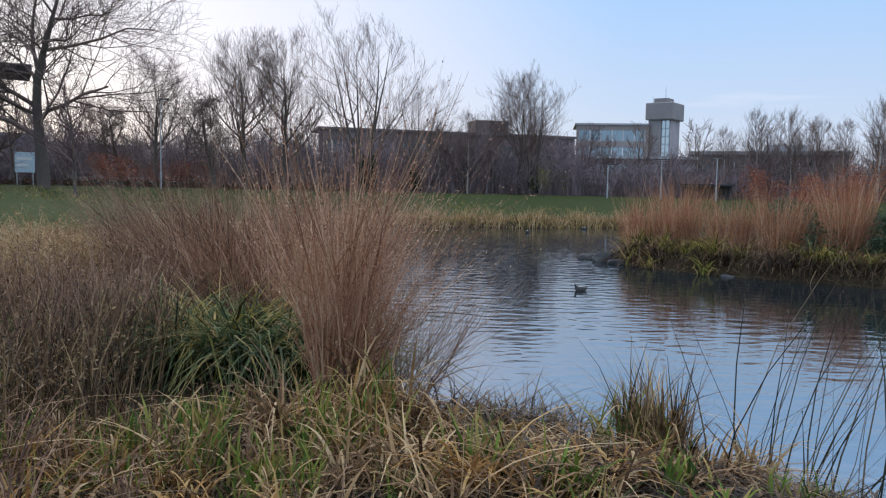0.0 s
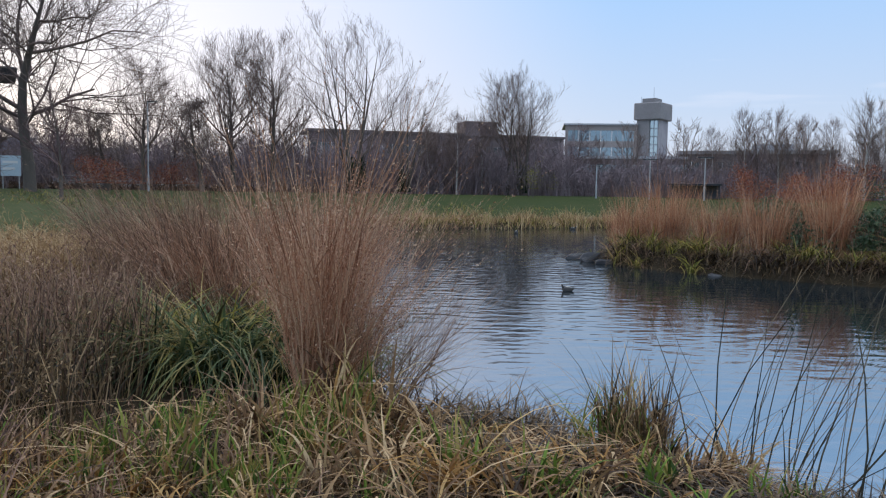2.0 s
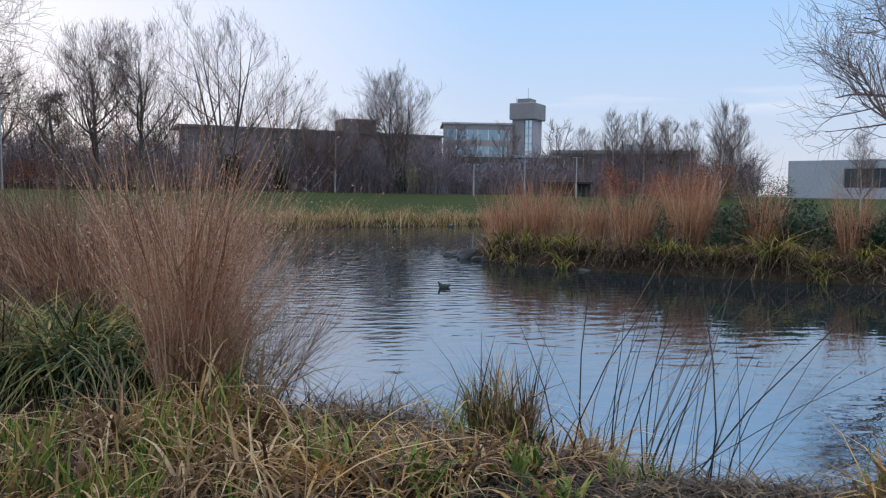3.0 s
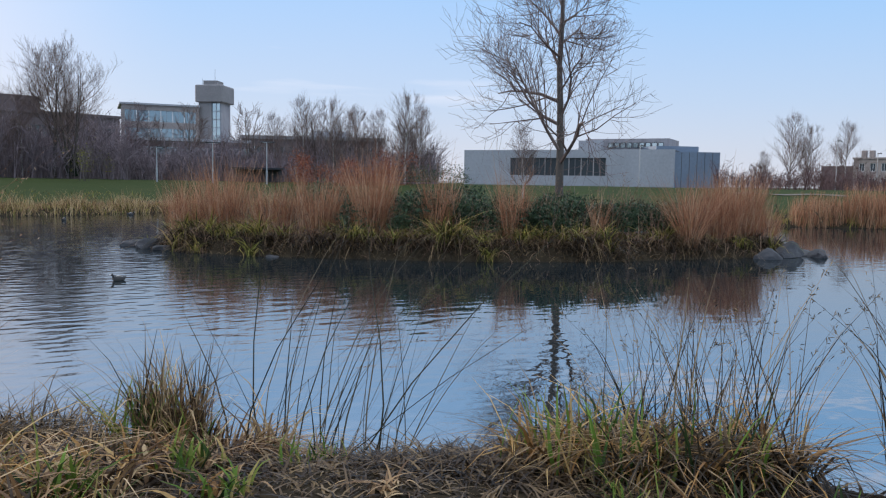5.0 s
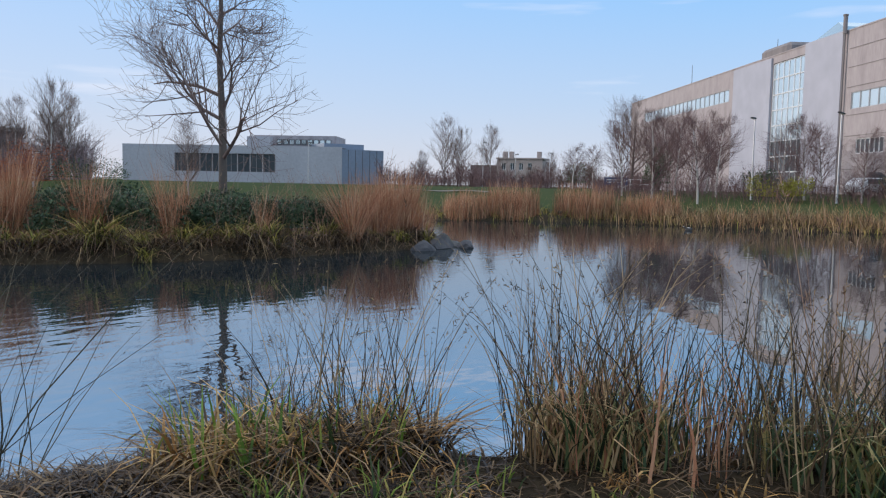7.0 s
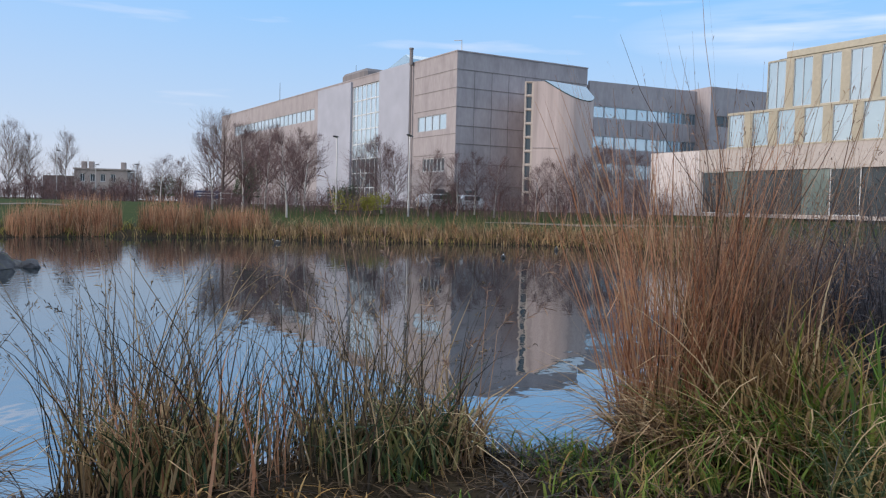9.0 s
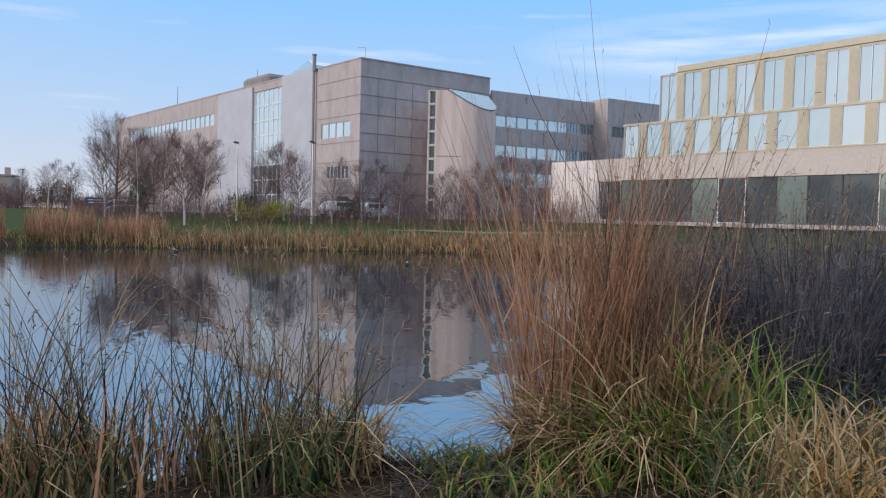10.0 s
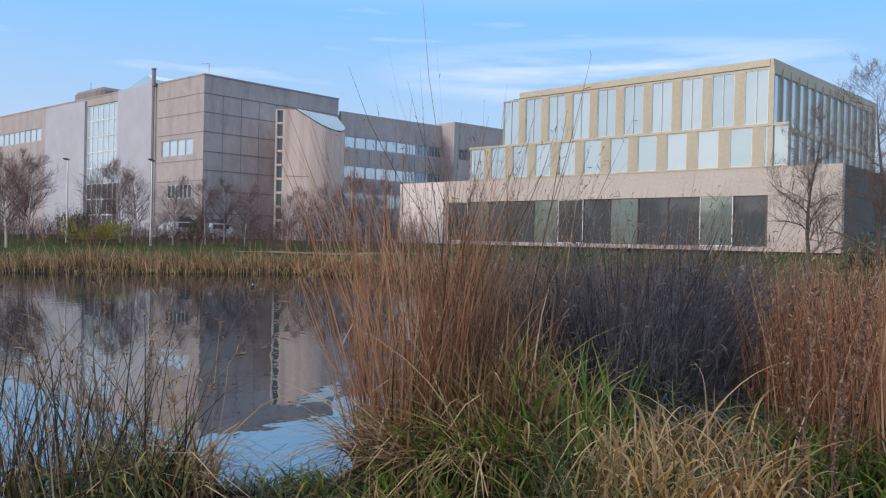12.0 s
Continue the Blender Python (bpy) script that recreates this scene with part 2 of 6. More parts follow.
PALEBLUE = surface("pale_blue_sign", [(0.45, 0.58, 0.66), (0.5, 0.62, 0.7), (0.52, 0.64, 0.72)], 1.0, 0.5, bump=0.0)
PATHMAT = surface("pale_gravel_path", [(0.11, 0.096, 0.07), (0.155, 0.134, 0.1), (0.2, 0.178, 0.14)], 1.5, 0.95, fine=30, world_space=True)
FEATHER = surface("dark_feathers", [(0.02, 0.02, 0.022), (0.04, 0.038, 0.036), (0.06, 0.055, 0.05)], 20, 0.7)
PALEFEATHER = surface("pale_feathers", [(0.45, 0.43, 0.40), (0.6, 0.58, 0.55), (0.7, 0.69, 0.66)], 20, 0.7)
CARPAINT = surface("silver_car_paint", [(0.6, 0.62, 0.65), (0.66, 0.68, 0.7), (0.7, 0.72, 0.74)], 1.0, 0.25, 0.3, bump=0.0)
RUBBER = surface("rubber", [(0.02, 0.02, 0.02), (0.03, 0.03, 0.03), (0.04, 0.04, 0.04)], 5.0, 0.8)


def coated_glass(name, colour, metal, rough=0.05):
    m, n, l, b = material(name, rough, metal)
    v = noise_fac(n, l, 0.5, 2, (1, 1, 1), False)
    oi = n.new("ShaderNodeObjectInfo")
    c = mixed(n, l, v, tuple(x * 0.8 for x in colour), colour)
    c = mixed(n, l, 0.35, c, ramp(n, l, oi.outputs["Random"], [(0.35, 0.35, 0.35), (0.65, 0.65, 0.65)]), "OVERLAY")
    l.new(c, b.inputs["Base Color"])
    return m


SKYGLASS = coated_glass("coated_window_glass", (0.58, 0.7, 0.73), 0.7)
SHOPGLASS = coated_glass("green_shopfront_glass", (0.3, 0.37, 0.34), 0.5)
DARKGLASS = coated_glass("dark_window_glass", (0.10, 0.12, 0.13), 0.3)
PALEGLASS = coated_glass("pale_window_glass", (0.72, 0.82, 0.85), 0.6, 0.12)
MIDGLASS = coated_glass("blue_window_glass", (0.28, 0.38, 0.44), 0.7)

# still pond water: dark, with small ripples
WATER, _n, _l, _p = material("pond_water", 0.015)
_p.inputs["Base Color"].default_value = (0.014, 0.022, 0.026, 1)
_p.inputs["IOR"].default_value = 6.0
_w1 = noise_fac(_n, _l, 3.0, 1.0, (0.7, 1.3, 1))
_w2 = noise_fac(_n, _l, 9.0, 1, (1.0, 1.0, 1))
_patch = noise_fac(_n, _l, 0.12, 2)
_mx = _n.new("ShaderNodeMath")
_mx.operation = "MULTIPLY_ADD"
_l.new(_w2, _mx.inputs[0])
_mx.inputs[1].default_value = 0.1
_l.new(_w1, _mx.inputs[2])
_my = _n.new("ShaderNodeMath")
_my.operation = "MULTIPLY"
_l.new(_mx.outputs[0], _my.inputs[0])
_l.new(ramp(_n, _l, _patch, [(0.1, 0.1, 0.1), (0.16, 0.16, 0.16), (0.45, 0.45, 0.45), (1.0, 1.0, 1.0)]), _my.inputs[1])
_geo, _sep, _wind, _open, _lee, _mz = (_n.new("ShaderNode" + k) for k in ("NewGeometry", "SeparateXYZ", "MapRange", "MapRange", "Math", "Math"))
_l.new(_geo.outputs["Position"], _sep.inputs[0])
_l.new(_sep.outputs["X"], _wind.inputs["Value"])
for _k, _v in (("From Min", 9.0), ("From Max", 3.0), ("To Min", 1.0), ("To Max", 3.0)):
    _wind.inputs[_k].default_value = _v
_mz.operation = _lee.operation = "MULTIPLY"
_l.new(_sep.outputs["Y"], _open.inputs["Value"])
for _k, _v in (("From Min", 5.0), ("From Max", 14.0), ("To Min", 0.45), ("To Max", 1.0)):
    _open.inputs[_k].default_value = _v
_l.new(_my.outputs[0], _lee.inputs[0])
_l.new(_open.outputs["Result"], _lee.inputs[1])
_l.new(_lee.outputs[0], _mz.inputs[0])
_l.new(_wind.outputs["Result"], _mz.inputs[1])
bumped(_n, _l, _p, _mz.outputs[0], 0.3, 0.05)

# ---- building blocks ----


def reach(x, y):
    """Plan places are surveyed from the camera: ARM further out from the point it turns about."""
    k = 1 + ARM / max(math.hypot(x, y), 0.1)
    return x * k, y * k


def place(bearing, distance, z=0.0):
    b, distance = radians(bearing), distance + ARM
    return Vector((math.sin(b) * distance, math.cos(b) * distance, z))


def mesh_of(name, verts, quads, mat, smooth=False):
    """A mesh out of arrays of places and of four-cornered faces."""
    me = bpy.data.meshes.new(name)
    verts, quads = np.asarray(verts, np.float32).reshape(-1, 3), np.asarray(quads, np.int32).reshape(-1, 4)
    me.vertices.add(len(verts))
    me.vertices.foreach_set("co", verts.ravel())
    me.loops.add(quads.size)
    me.loops.foreach_set("vertex_index", quads.ravel())
    me.polygons.add(len(quads))
    me.polygons.foreach_set("loop_start", np.arange(0, quads.size, 4, dtype=np.int32))
    me.polygons.foreach_set("use_smooth", np.full(len(quads), smooth))
    me.update(calc_edges=True)
    me.materials.append(mat)
    return me


def part(name, bm, mat, parent=None, label="", smooth=False):
    """Links a bmesh (or a ready mesh) as one object under a thing or a part."""
    if isinstance(bm, bmesh.types.BMesh):
        me = bpy.data.meshes.new(name)
        if smooth:
            for f in bm.faces:
                f.smooth = True
        bm.to_mesh(me)
        bm.free()
        me.materials.append(mat)
    else:
        me = bm
    ob = new(name, me)
    ob.parent = parent
    if label:
        ob["label"] = label
    return ob


def thing(name, m, label, category, group="", kind=""):
    ob = new(name)
    ob.matrix_world = m
    return tagged(ob, label, category, group, kind)


def boxes(*bs, bevel=0.0):
    """A bmesh of boxes (x0, x1, y0, y1, z0, z1)."""
    bm = bmesh.new()
    for x0, x1, y0, y1, z0, z1 in bs:
        bmesh.ops.create_cube(bm, size=1, matrix=Matrix.LocRotScale(((x0 + x1) / 2, (y0 + y1) / 2, (z0 + z1) / 2), None, (x1 - x0, y1 - y0, z1 - z0)))
    if bevel:
        bmesh.ops.bevel(bm, geom=bm.edges[:], offset=bevel, segments=1, affect="EDGES")
    return bm


def tube(path, radii, sides=8, bm=None):
    """A closed tube along a path of places."""
    bm = bm or bmesh.new()
    path = [Vector(p) for p in path]
    rings = []
    for i, p in enumerate(path):
        t = (path[min(i + 1, len(path) - 1)] - path[max(i - 1, 0)]).normalized()
        a = t.cross(Vector((0.31, 0.17, 0.93)) if abs(t.z) < 0.9 else Vector((1, 0, 0))).normalized()
        b = t.cross(a)
        rings.append([bm.verts.new(p + (a * math.cos(k * math.tau / sides) + b * math.sin(k * math.tau / sides)) * radii[i]) for k in range(sides)])
    for r, s in zip(rings, rings[1:]):
        for k in range(sides):
            bm.faces.new((r[k], r[(k + 1) % sides], s[(k + 1) % sides], s[k]))
    bm.faces.new(rings[0][::-1])
    bm.faces.new(rings[-1])
    return bm


def ribbons(P, W, side):
    """Flat strips: P (m, n, 3) places, W (m, n) half widths, side (m, 3)."""
    m, n = W.shape
    off = W[..., None] * side[:, None, :]
    v = np.stack([P - off, P + off], 2).reshape(-1, 3)
    base = (np.arange(m) * n * 2)[:, None] + (np.arange(n - 1) * 2)[None, :]
    return v, np.stack([base, base + 1, base + 3, base + 2], -1).reshape(-1, 4)


def tubes(P, R, k=3):
    """Many open tubes at once: P (m, n, 3), R (m, n)."""
    m, n = R.shape
    T = np.gradient(P, axis=1)
    T /= np.linalg.norm(T, axis=2, keepdims=True) + 1e-9
    ref = np.where(np.abs(T[..., 2:3]) > 0.8, np.array([[[1.0, 0, 0]]]), np.array([[[0, 0, 1.0]]]))
    A = np.cross(T, ref)
    A /= np.linalg.norm(A, axis=2, keepdims=True) + 1e-9
    B = np.cross(T, A)
    ang = np.arange(k) * math.tau / k
    v = P[:, :, None] + R[:, :, None, None] * (A[:, :, None] * np.cos(ang)[:, None] + B[:, :, None] * np.sin(ang)[:, None])
    b = (np.arange(m) * n * k)[:, None, None] + (np.arange(n - 1) * k)[None, :, None]
    j = np.arange(k)[None, None]
    j2 = (j + 1) % k
    return v.reshape(-1, 3), np.stack(np.broadcast_arrays(b + j, b + j2, b + k + j2, b + k + j), -1).reshape(-1, 4)


def joined(lists):
    vs, qs, o = [], [], 0
    for v, q in lists:
        vs.append(v)
        qs.append(q + o)
        o += len(v)
    return np.concatenate(vs), np.concatenate(qs)


def blades(rng, xy, z, h, width, lean=0.25, bend=0.3, droop=0.25, n=5, heading=None, spread=1.0, twist=True, tip=0.12, heads=0, head_from=0.85, head_len=0.05, head_width=0.008, shoots=0, shoot_len=0.4):
    """Grass blades or stems: arrays of feet (m, 2), their ground z, their heights. Returns verts, quads."""
    m = len(xy)
    a = rng.uniform(0, math.tau, m) if heading is None else heading + rng.normal(0, spread, m)
    d = np.stack([np.cos(a), np.sin(a)], 1)
    s = np.linspace(0, 1, n)[None, :]
    ln, bd = lean * rng.uniform(0.1, 1.6, m)[:, None], bend * rng.uniform(0.0, 1.7, m)[:, None]
    dr = droop * rng.uniform(0.2, 1.5, m)[:, None]
    out = h[:, None] * (ln * s + bd * s ** 2.2)
    up = h[:, None] * (s - dr * s ** 3)
    P = np.empty((m, n, 3))
    wob = rng.normal(0, 0.02, (m, 2))[:, None, :] * h[:, None, None] * np.sin(s * 5)[..., None]
    P[..., :2] = xy[:, None, :] + d[:, None, :] * out[..., None] + wob
    P[..., 2] = z[:, None] + up
    W = 0.5 * width * rng.uniform(0.6, 1.4, m)[:, None] * (1 - (1 - tip) * s ** 1.5)
    b = a + math.pi / 2 + (rng.normal(0, 0.6, m) if twist else 0)
    side = np.stack([np.cos(b), np.sin(b), np.zeros(m)], 1)
    out = [ribbons(P, W, side)]
    if shoots:
        Q, V = whips(rng, P, W, h, shoots, shoot_len)
        out.append(ribbons(Q, V, np.repeat(side, shoots, 0)))
        if heads:
            out.append(stubs(rng, Q, max(1, heads // 2), 0.3, head_len, head_width))
    if heads:
        out.append(stubs(rng, P, heads, head_from, head_len, head_width))
    return joined(out)


def whips(rng, P, W, h, count, length):
    """Thin side shoots that leave each stem at a narrow angle and sweep upwards."""
    m, n, _ = P.shape
    f = rng.uniform(0.2, 0.7, (m, count)) * (n - 1)
    j = np.clip(f.astype(int), 0, n - 2)
    r = np.arange(m)[:, None]
    p = (P[r, j] + (P[r, j + 1] - P[r, j]) * (f - j)[..., None]).reshape(-1, 3)
    t = (P[r, j + 1] - P[r, j]).reshape(-1, 3)
    t /= np.linalg.norm(t, axis=1, keepdims=True) + 1e-9
    o = rng.normal(0, 0.42, p.shape)
    L = (np.repeat(h, count) * length * rng.uniform(0.4, 1.1, len(p)))[:, None]
    q = [p + (t * s + o * (s - 0.35 * s * s) + np.array([0, 0, 0.12 * s * s])) * L for s in (0.0, 0.35, 0.7, 1.0)]
    v = np.repeat(W.mean(1), count)[:, None] * np.array([[0.7, 0.6, 0.45, 0.2]])
    return np.stack(q, 1), v


def stubs(rng, P, count, low, length, width, along=0.9):
    """Short bracts, capsules or seed heads on the upper part of each stem."""
    m, n, _ = P.shape
    f = rng.uniform(low, 1.0, (m, count)) * (n - 1)
    j = np.clip(f.astype(int), 0, n - 2)
    r = np.arange(m)[:, None]
    p = (P[r, j] + (P[r, j + 1] - P[r, j]) * (f - j)[..., None]).reshape(-1, 3)
    t = (P[r, j + 1] - P[r, j]).reshape(-1, 3)
    t /= np.linalg.norm(t, axis=1, keepdims=True) + 1e-9
    d = t * along + rng.normal(0, 0.55, p.shape)
    d /= np.linalg.norm(d, axis=1, keepdims=True)
    L = length * rng.uniform(0.5, 1.3, len(p))[:, None]
    q = np.stack([p, p + d * L * 0.6, p + d * L + np.array([0, 0, -0.08]) * L], 1)
    w = np.broadcast_to(np.array([0.4, 1.0, 0.25]) * width * 0.5, (len(p), 3))
    s = np.cross(d, rng.normal(0, 1, d.shape))
    s /= np.linalg.norm(s, axis=1, keepdims=True)
    return ribbons(q, w, s)


def in_ellipse(rng, m, cx, cy, rx, ry, turn=0.0, power=0.5):
    r, a = rng.uniform(0, 1, m) ** power, rng.uniform(0, math.tau, m)
    x, y = r * rx * np.cos(a), r * ry * np.sin(a)
    c, s = math.cos(radians(turn)), math.sin(radians(turn))
    return np.stack([cx + x * c - y * s, cy + x * s + y * c], 1)


def leaf_cloud(rng, centre, size, m, leaf, lumps=9):
    """Many small leaves in an uneven mound of lumps."""
    c = rng.normal(0, 0.42, (lumps, 3)) * size
    c[:, 2] = rng.uniform(0.0, 0.5, lumps) * size[2]
    rad = rng.uniform(0.25, 0.5, lumps)
    k = rng.integers(0, lumps, m)
    d = rng.normal(0, 1, (m, 3))
    d /= np.linalg.norm(d, axis=1, keepdims=True)
    p = np.asarray(centre) + c[k] + d * (rad[k] * rng.uniform(0.55, 1.05, m))[:, None] * np.asarray(size)
    p[:, 2] = np.maximum(p[:, 2], centre[2] + 0.02)
    a, b = rng.normal(0, 1, (m, 3)), rng.normal(0, 1, (m, 3))
    a /= np.linalg.norm(a, axis=1, keepdims=True)
    b = np.cross(a, b)
    b /= np.linalg.norm(b, axis=1, keepdims=True)
    s = leaf * rng.uniform(0.6, 1.4, m)[:, None]
    v = np.stack([p - a * s, p - b * s * 0.5, p + a * s, p + b * s * 0.5], 1).reshape(-1, 3)
    return v, np.arange(4 * m).reshape(-1, 4)


def branches(rng, height, radius, crown_from=0.3, spread=0.9, levels=4, n_main=14, up=0.35, wobble=0.16, twig=0.006, fork=1, density=1.0, reach=0.42, drop=0.0, sub=0.5):
    """A bare tree: lists of trunk and branch lines with their radii, by level."""
    lines = {i: [] for i in range(levels + 1)}

    def line(start, way, length, r0, r1, n, lift, wobble=wobble):
        pts, d = [np.array(start, float)], np.array(way, float)
        for i in range(n - 1):
            d = d + rng.normal(0, wobble, 3) + np.array([0, 0, lift / n])
            d /= np.linalg.norm(d)
            pts.append(pts[-1] + d * length / (n - 1))
        return np.array(pts), np.linspace(r0, r1, n)

    def sprout(pts, rad, level, count, length, low):
        if level > levels:
            return
        n = len(pts)
        for i in range(count):
            s = low + (1 - low) * (i + rng.uniform(0, 1)) / count
            f = s * (n - 1)
            j = min(int(f), n - 2)
            p = pts[j] + (pts[j + 1] - pts[j]) * (f - j)
            r = rad[j] + (rad[j + 1] - rad[j]) * (f - j)
            t = pts[j + 1] - pts[j]
            t /= np.linalg.norm(t)
            o = rng.normal(0, 1, 3)
            o -= t * (o @ t)
            o /= np.linalg.norm(o)
            open_by = spread * (1.0 if level == 1 else 0.72)
            way = t * (1 - 0.5 * open_by) + o * open_by
            way[2] += 0.1 - drop * level
            way /= np.linalg.norm(way)
            L = length * rng.uniform(0.6, 1.15) * (1.15 - (0.75 if level == 1 else 0.35) * s)
            r0 = max(min(r * 0.6, 0.022 * L + 0.002), twig)
            k = 5 if level == 1 else (4 if level == 2 else 3)
            q = line(p, way, L, r0, max(r0 * 0.3, twig * 0.6), k, up - drop * 2)
            lines[level].append(q)
            sprout(*q, level + 1, max(2, int((7, 6, 4, 3)[min(level - 1, 3)] * density)), L * sub * 1.1, 0.15)

    for k in range(fork):
        a = math.tau * k / fork + rng.uniform(0, 1)
        tilt = 0.0 if fork == 1 else rng.uniform(0.12, 0.28)
        q = line((0.25 * tilt * math.cos(a), 0.25 * tilt * math.sin(a), 0), (tilt * math.cos(a), tilt * math.sin(a), 1), height * rng.uniform(0.9, 1), radius / (1 if fork == 1 else 1.4), twig, 9, 0.3, wobble * 0.4)
        q = (q[0], radius / (1 if fork == 1 else 1.4) * (1 - np.linspace(0, 1, 9)) ** 0.8 + twig)
        lines[0].append(q)
        sprout(*q, 1, max(3, n_main // fork), height * reach, crown_from)
    return lines


def tree_meshes(lines, bark, twigs, name):
    trunk = [tubes(np.stack([q[0] for q in lines[0]]), np.stack([q[1] for q in lines[0]]), 8)]
    crown = [tubes(np.stack([q[0] for q in lines[i]]), np.stack([q[1] for q in lines[i]]), 4 if i == 1 else 3) for i in lines if i and lines[i]]
    return mesh_of("trunk", *joined(trunk), bark, True), mesh_of("crown", *joined(crown), twigs, True)


def tree(name, m, lines, bark, twigs, label, group=""):
    t = thing(name, m, label, "tree", group)
    a, b = tree_meshes(lines, bark, twigs, name)
    part("trunk", a, bark, t)
    part("crown", b, twigs, t, "bare twigs")
    return t

# ---- ground, pond and island ----
SHORE = np.array([(-0.3, 6.7), (-0.9, 8.8), (-1.6, 12.6), (-4.5, 14.6), (-8, 16.5), (-7.5, 20), (-5, 30), (-3, 38), (0.6, 43), (4.3, 43), (8.2, 46), (18, 49), (27, 43), (31, 31),
                  (34.5, 25), (37.5, 23), (39.6, 19.5), (40.3, 14), (41.3, 8), (43, 1), (41, -2.5), (34, -6), (24, -5), (15, -3.2), (8.4, -0.8), (6.1, -0.3),
                  (6.0, 0.8), (5.5, 2.0), (4.6, 3.1), (3.9, 3.95), (2.95, 4.55), (2.3, 4.75), (1.75, 5.05), (1.05, 5.85), (0.4, 6.4)], float)
ISLE = np.array([(4.2, 24), (4.9, 20.6), (6.9, 18.6), (8.5, 17.4), (10.7, 15.9), (13.6, 14.9), (16.5, 14.7), (19.6, 14.2), (20.8, 15.3), (19, 19), (14, 24), (9, 27.5), (5.6, 26.5)], float)


def smoothed(poly, times=2):
    for _ in range(times):
        nxt = np.roll(poly, -1, 0)
        poly = np.stack([0.75 * poly + 0.25 * nxt, 0.25 * poly + 0.75 * nxt], 1).reshape(-1, 2)
    return poly


SHORE_S, ISLE_S = (smoothed(np.array([reach(*p) for p in poly])) for poly in (SHORE, ISLE))


def outside(p, poly):
    """Signed distance to an outline, positive outside."""
    a, b = poly, np.roll(poly, -1, 0)
    dist, inside = np.full(len(p), 1e9), np.zeros(len(p), bool)
    for (ax, ay), (bx, by) in zip(a, b):
        ex, ey = bx - ax, by - ay
        t = np.clip(((p[:, 0] - ax) * ex + (p[:, 1] - ay) * ey) / (ex * ex + ey * ey), 0, 1)
        dist = np.minimum(dist, np.hypot(p[:, 0] - ax - t * ex, p[:, 1] - ay - t * ey))
        cross = ((ay > p[:, 1]) != (by > p[:, 1])) & (p[:, 0] < ex * (p[:, 1] - ay) / (ey if abs(ey) > 1e-9 else 1e-9) + ax)
        inside ^= cross
    return np.where(inside, -dist, dist)


def step(lo, hi, v):
    t = np.clip((v - lo) / (hi - lo), 0, 1)
    return t * t * (3 - 2 * t)


def ground_z(p):
    p = np.asarray(p, float).reshape(-1, 2)
    s, r = outside(p, SHORE_S), np.hypot(p[:, 0], p[:, 1])
    far = step(9, 34, r)
    z = -0.6 + 0.6 * step(-1.2, 0, s) + 0.27 * step(0, 0.9, s) + far * (0.42 * step(0.5, 9, s) + 1.0 * step(6, 34, s))
    i = -outside(p, ISLE_S)
    isle = -0.6 + 0.62 * step(-0.5, 0, i) + 0.42 * step(0, 0.55, i)
    z = np.where(s < 0, np.maximum(z, isle), z)
    return z + 0.04 * np.sin(p[:, 0] * 1.3 + 0.7 * p[:, 1]) * np.sin(p[:, 1] * 1.1) * step(0, 1, np.abs(s))


def gz(x, y):
    return float(ground_z([(x, y)])[0])


def axis():
    near = np.arange(-14, 56, 0.45)
    far = [56 + 1.6 * 1.16 ** k * k for k in range(1, 32)]
    return np.concatenate([[-14 - (v - 56) for v in far[::-1]], near, far])


gx = gy = axis()
GX, GY = np.meshgrid(gx, gy, indexing="ij")
pts = np.stack([GX.ravel(), GY.ravel()], 1)
gzv = ground_z(pts)
gi = np.arange(len(pts)).reshape(GX.shape)
LAWN, _n, _l, _p = material("lawn", 0.95)
_p.inputs["Specular IOR Level"].default_value = 0.1
_att = _n.new("ShaderNodeAttribute")
_att.attribute_name = "mud"
_g = mixed(_n, _l, 0.5, ramp(_n, _l, noise_fac(_n, _l, 0.35, 6), [(0.018, 0.034, 0.008), (0.038, 0.056, 0.015), (0.09, 0.08, 0.033)]),
           ramp(_n, _l, noise_fac(_n, _l, 9, 5), [(0.012, 0.024, 0.006), (0.042, 0.06, 0.016), (0.12, 0.105, 0.045)]))
# mud, its colour lowered further to carry the shade under vegetation
_m = ramp(_n, _l, noise_fac(_n, _l, 6, 6), [(0.016, 0.012, 0.008), (0.04, 0.03, 0.018), (0.09, 0.068, 0.04)])
_l.new(mixed(_n, _l, _att.outputs["Fac"], _g, _m), _p.inputs["Base Color"])
bumped(_n, _l, _p, noise_fac(_n, _l, 14, 5), 0.6, 0.05)
me = mesh_of("ground", np.column_stack([pts, gzv]), np.stack([gi[:-1, :-1], gi[1:, :-1], gi[1:, 1:], gi[:-1, 1:]], -1), LAWN, True)
att = me.attributes.new("mud", "FLOAT", "POINT")
sh = outside(pts, SHORE_S)
att.data.foreach_set("value", (1 - step(3.0, 5.5, sh + 1.2 * np.sin(pts[:, 0] * 0.9) * np.sin(pts[:, 1] * 0.7))).astype(np.float32))
tagged(new("ground", me), "green winter lawn sloping to a muddy pond edge", "ground", kind="structure")

wx = np.linspace(-12, 50, 40)
WXX, WYY = np.meshgrid(wx, wx, indexing="ij")
wi = np.arange(1600).reshape(40, 40)
me = mesh_of("water", np.stack([WXX.ravel(), WYY.ravel(), np.zeros(1600)], 1), np.stack([wi[:-1, :-1], wi[1:, :-1], wi[1:, 1:], wi[:-1, 1:]], -1), WATER)
tagged(new("water", me), "still dark pond water with small ripples mirroring the sky", "water", kind="structure")

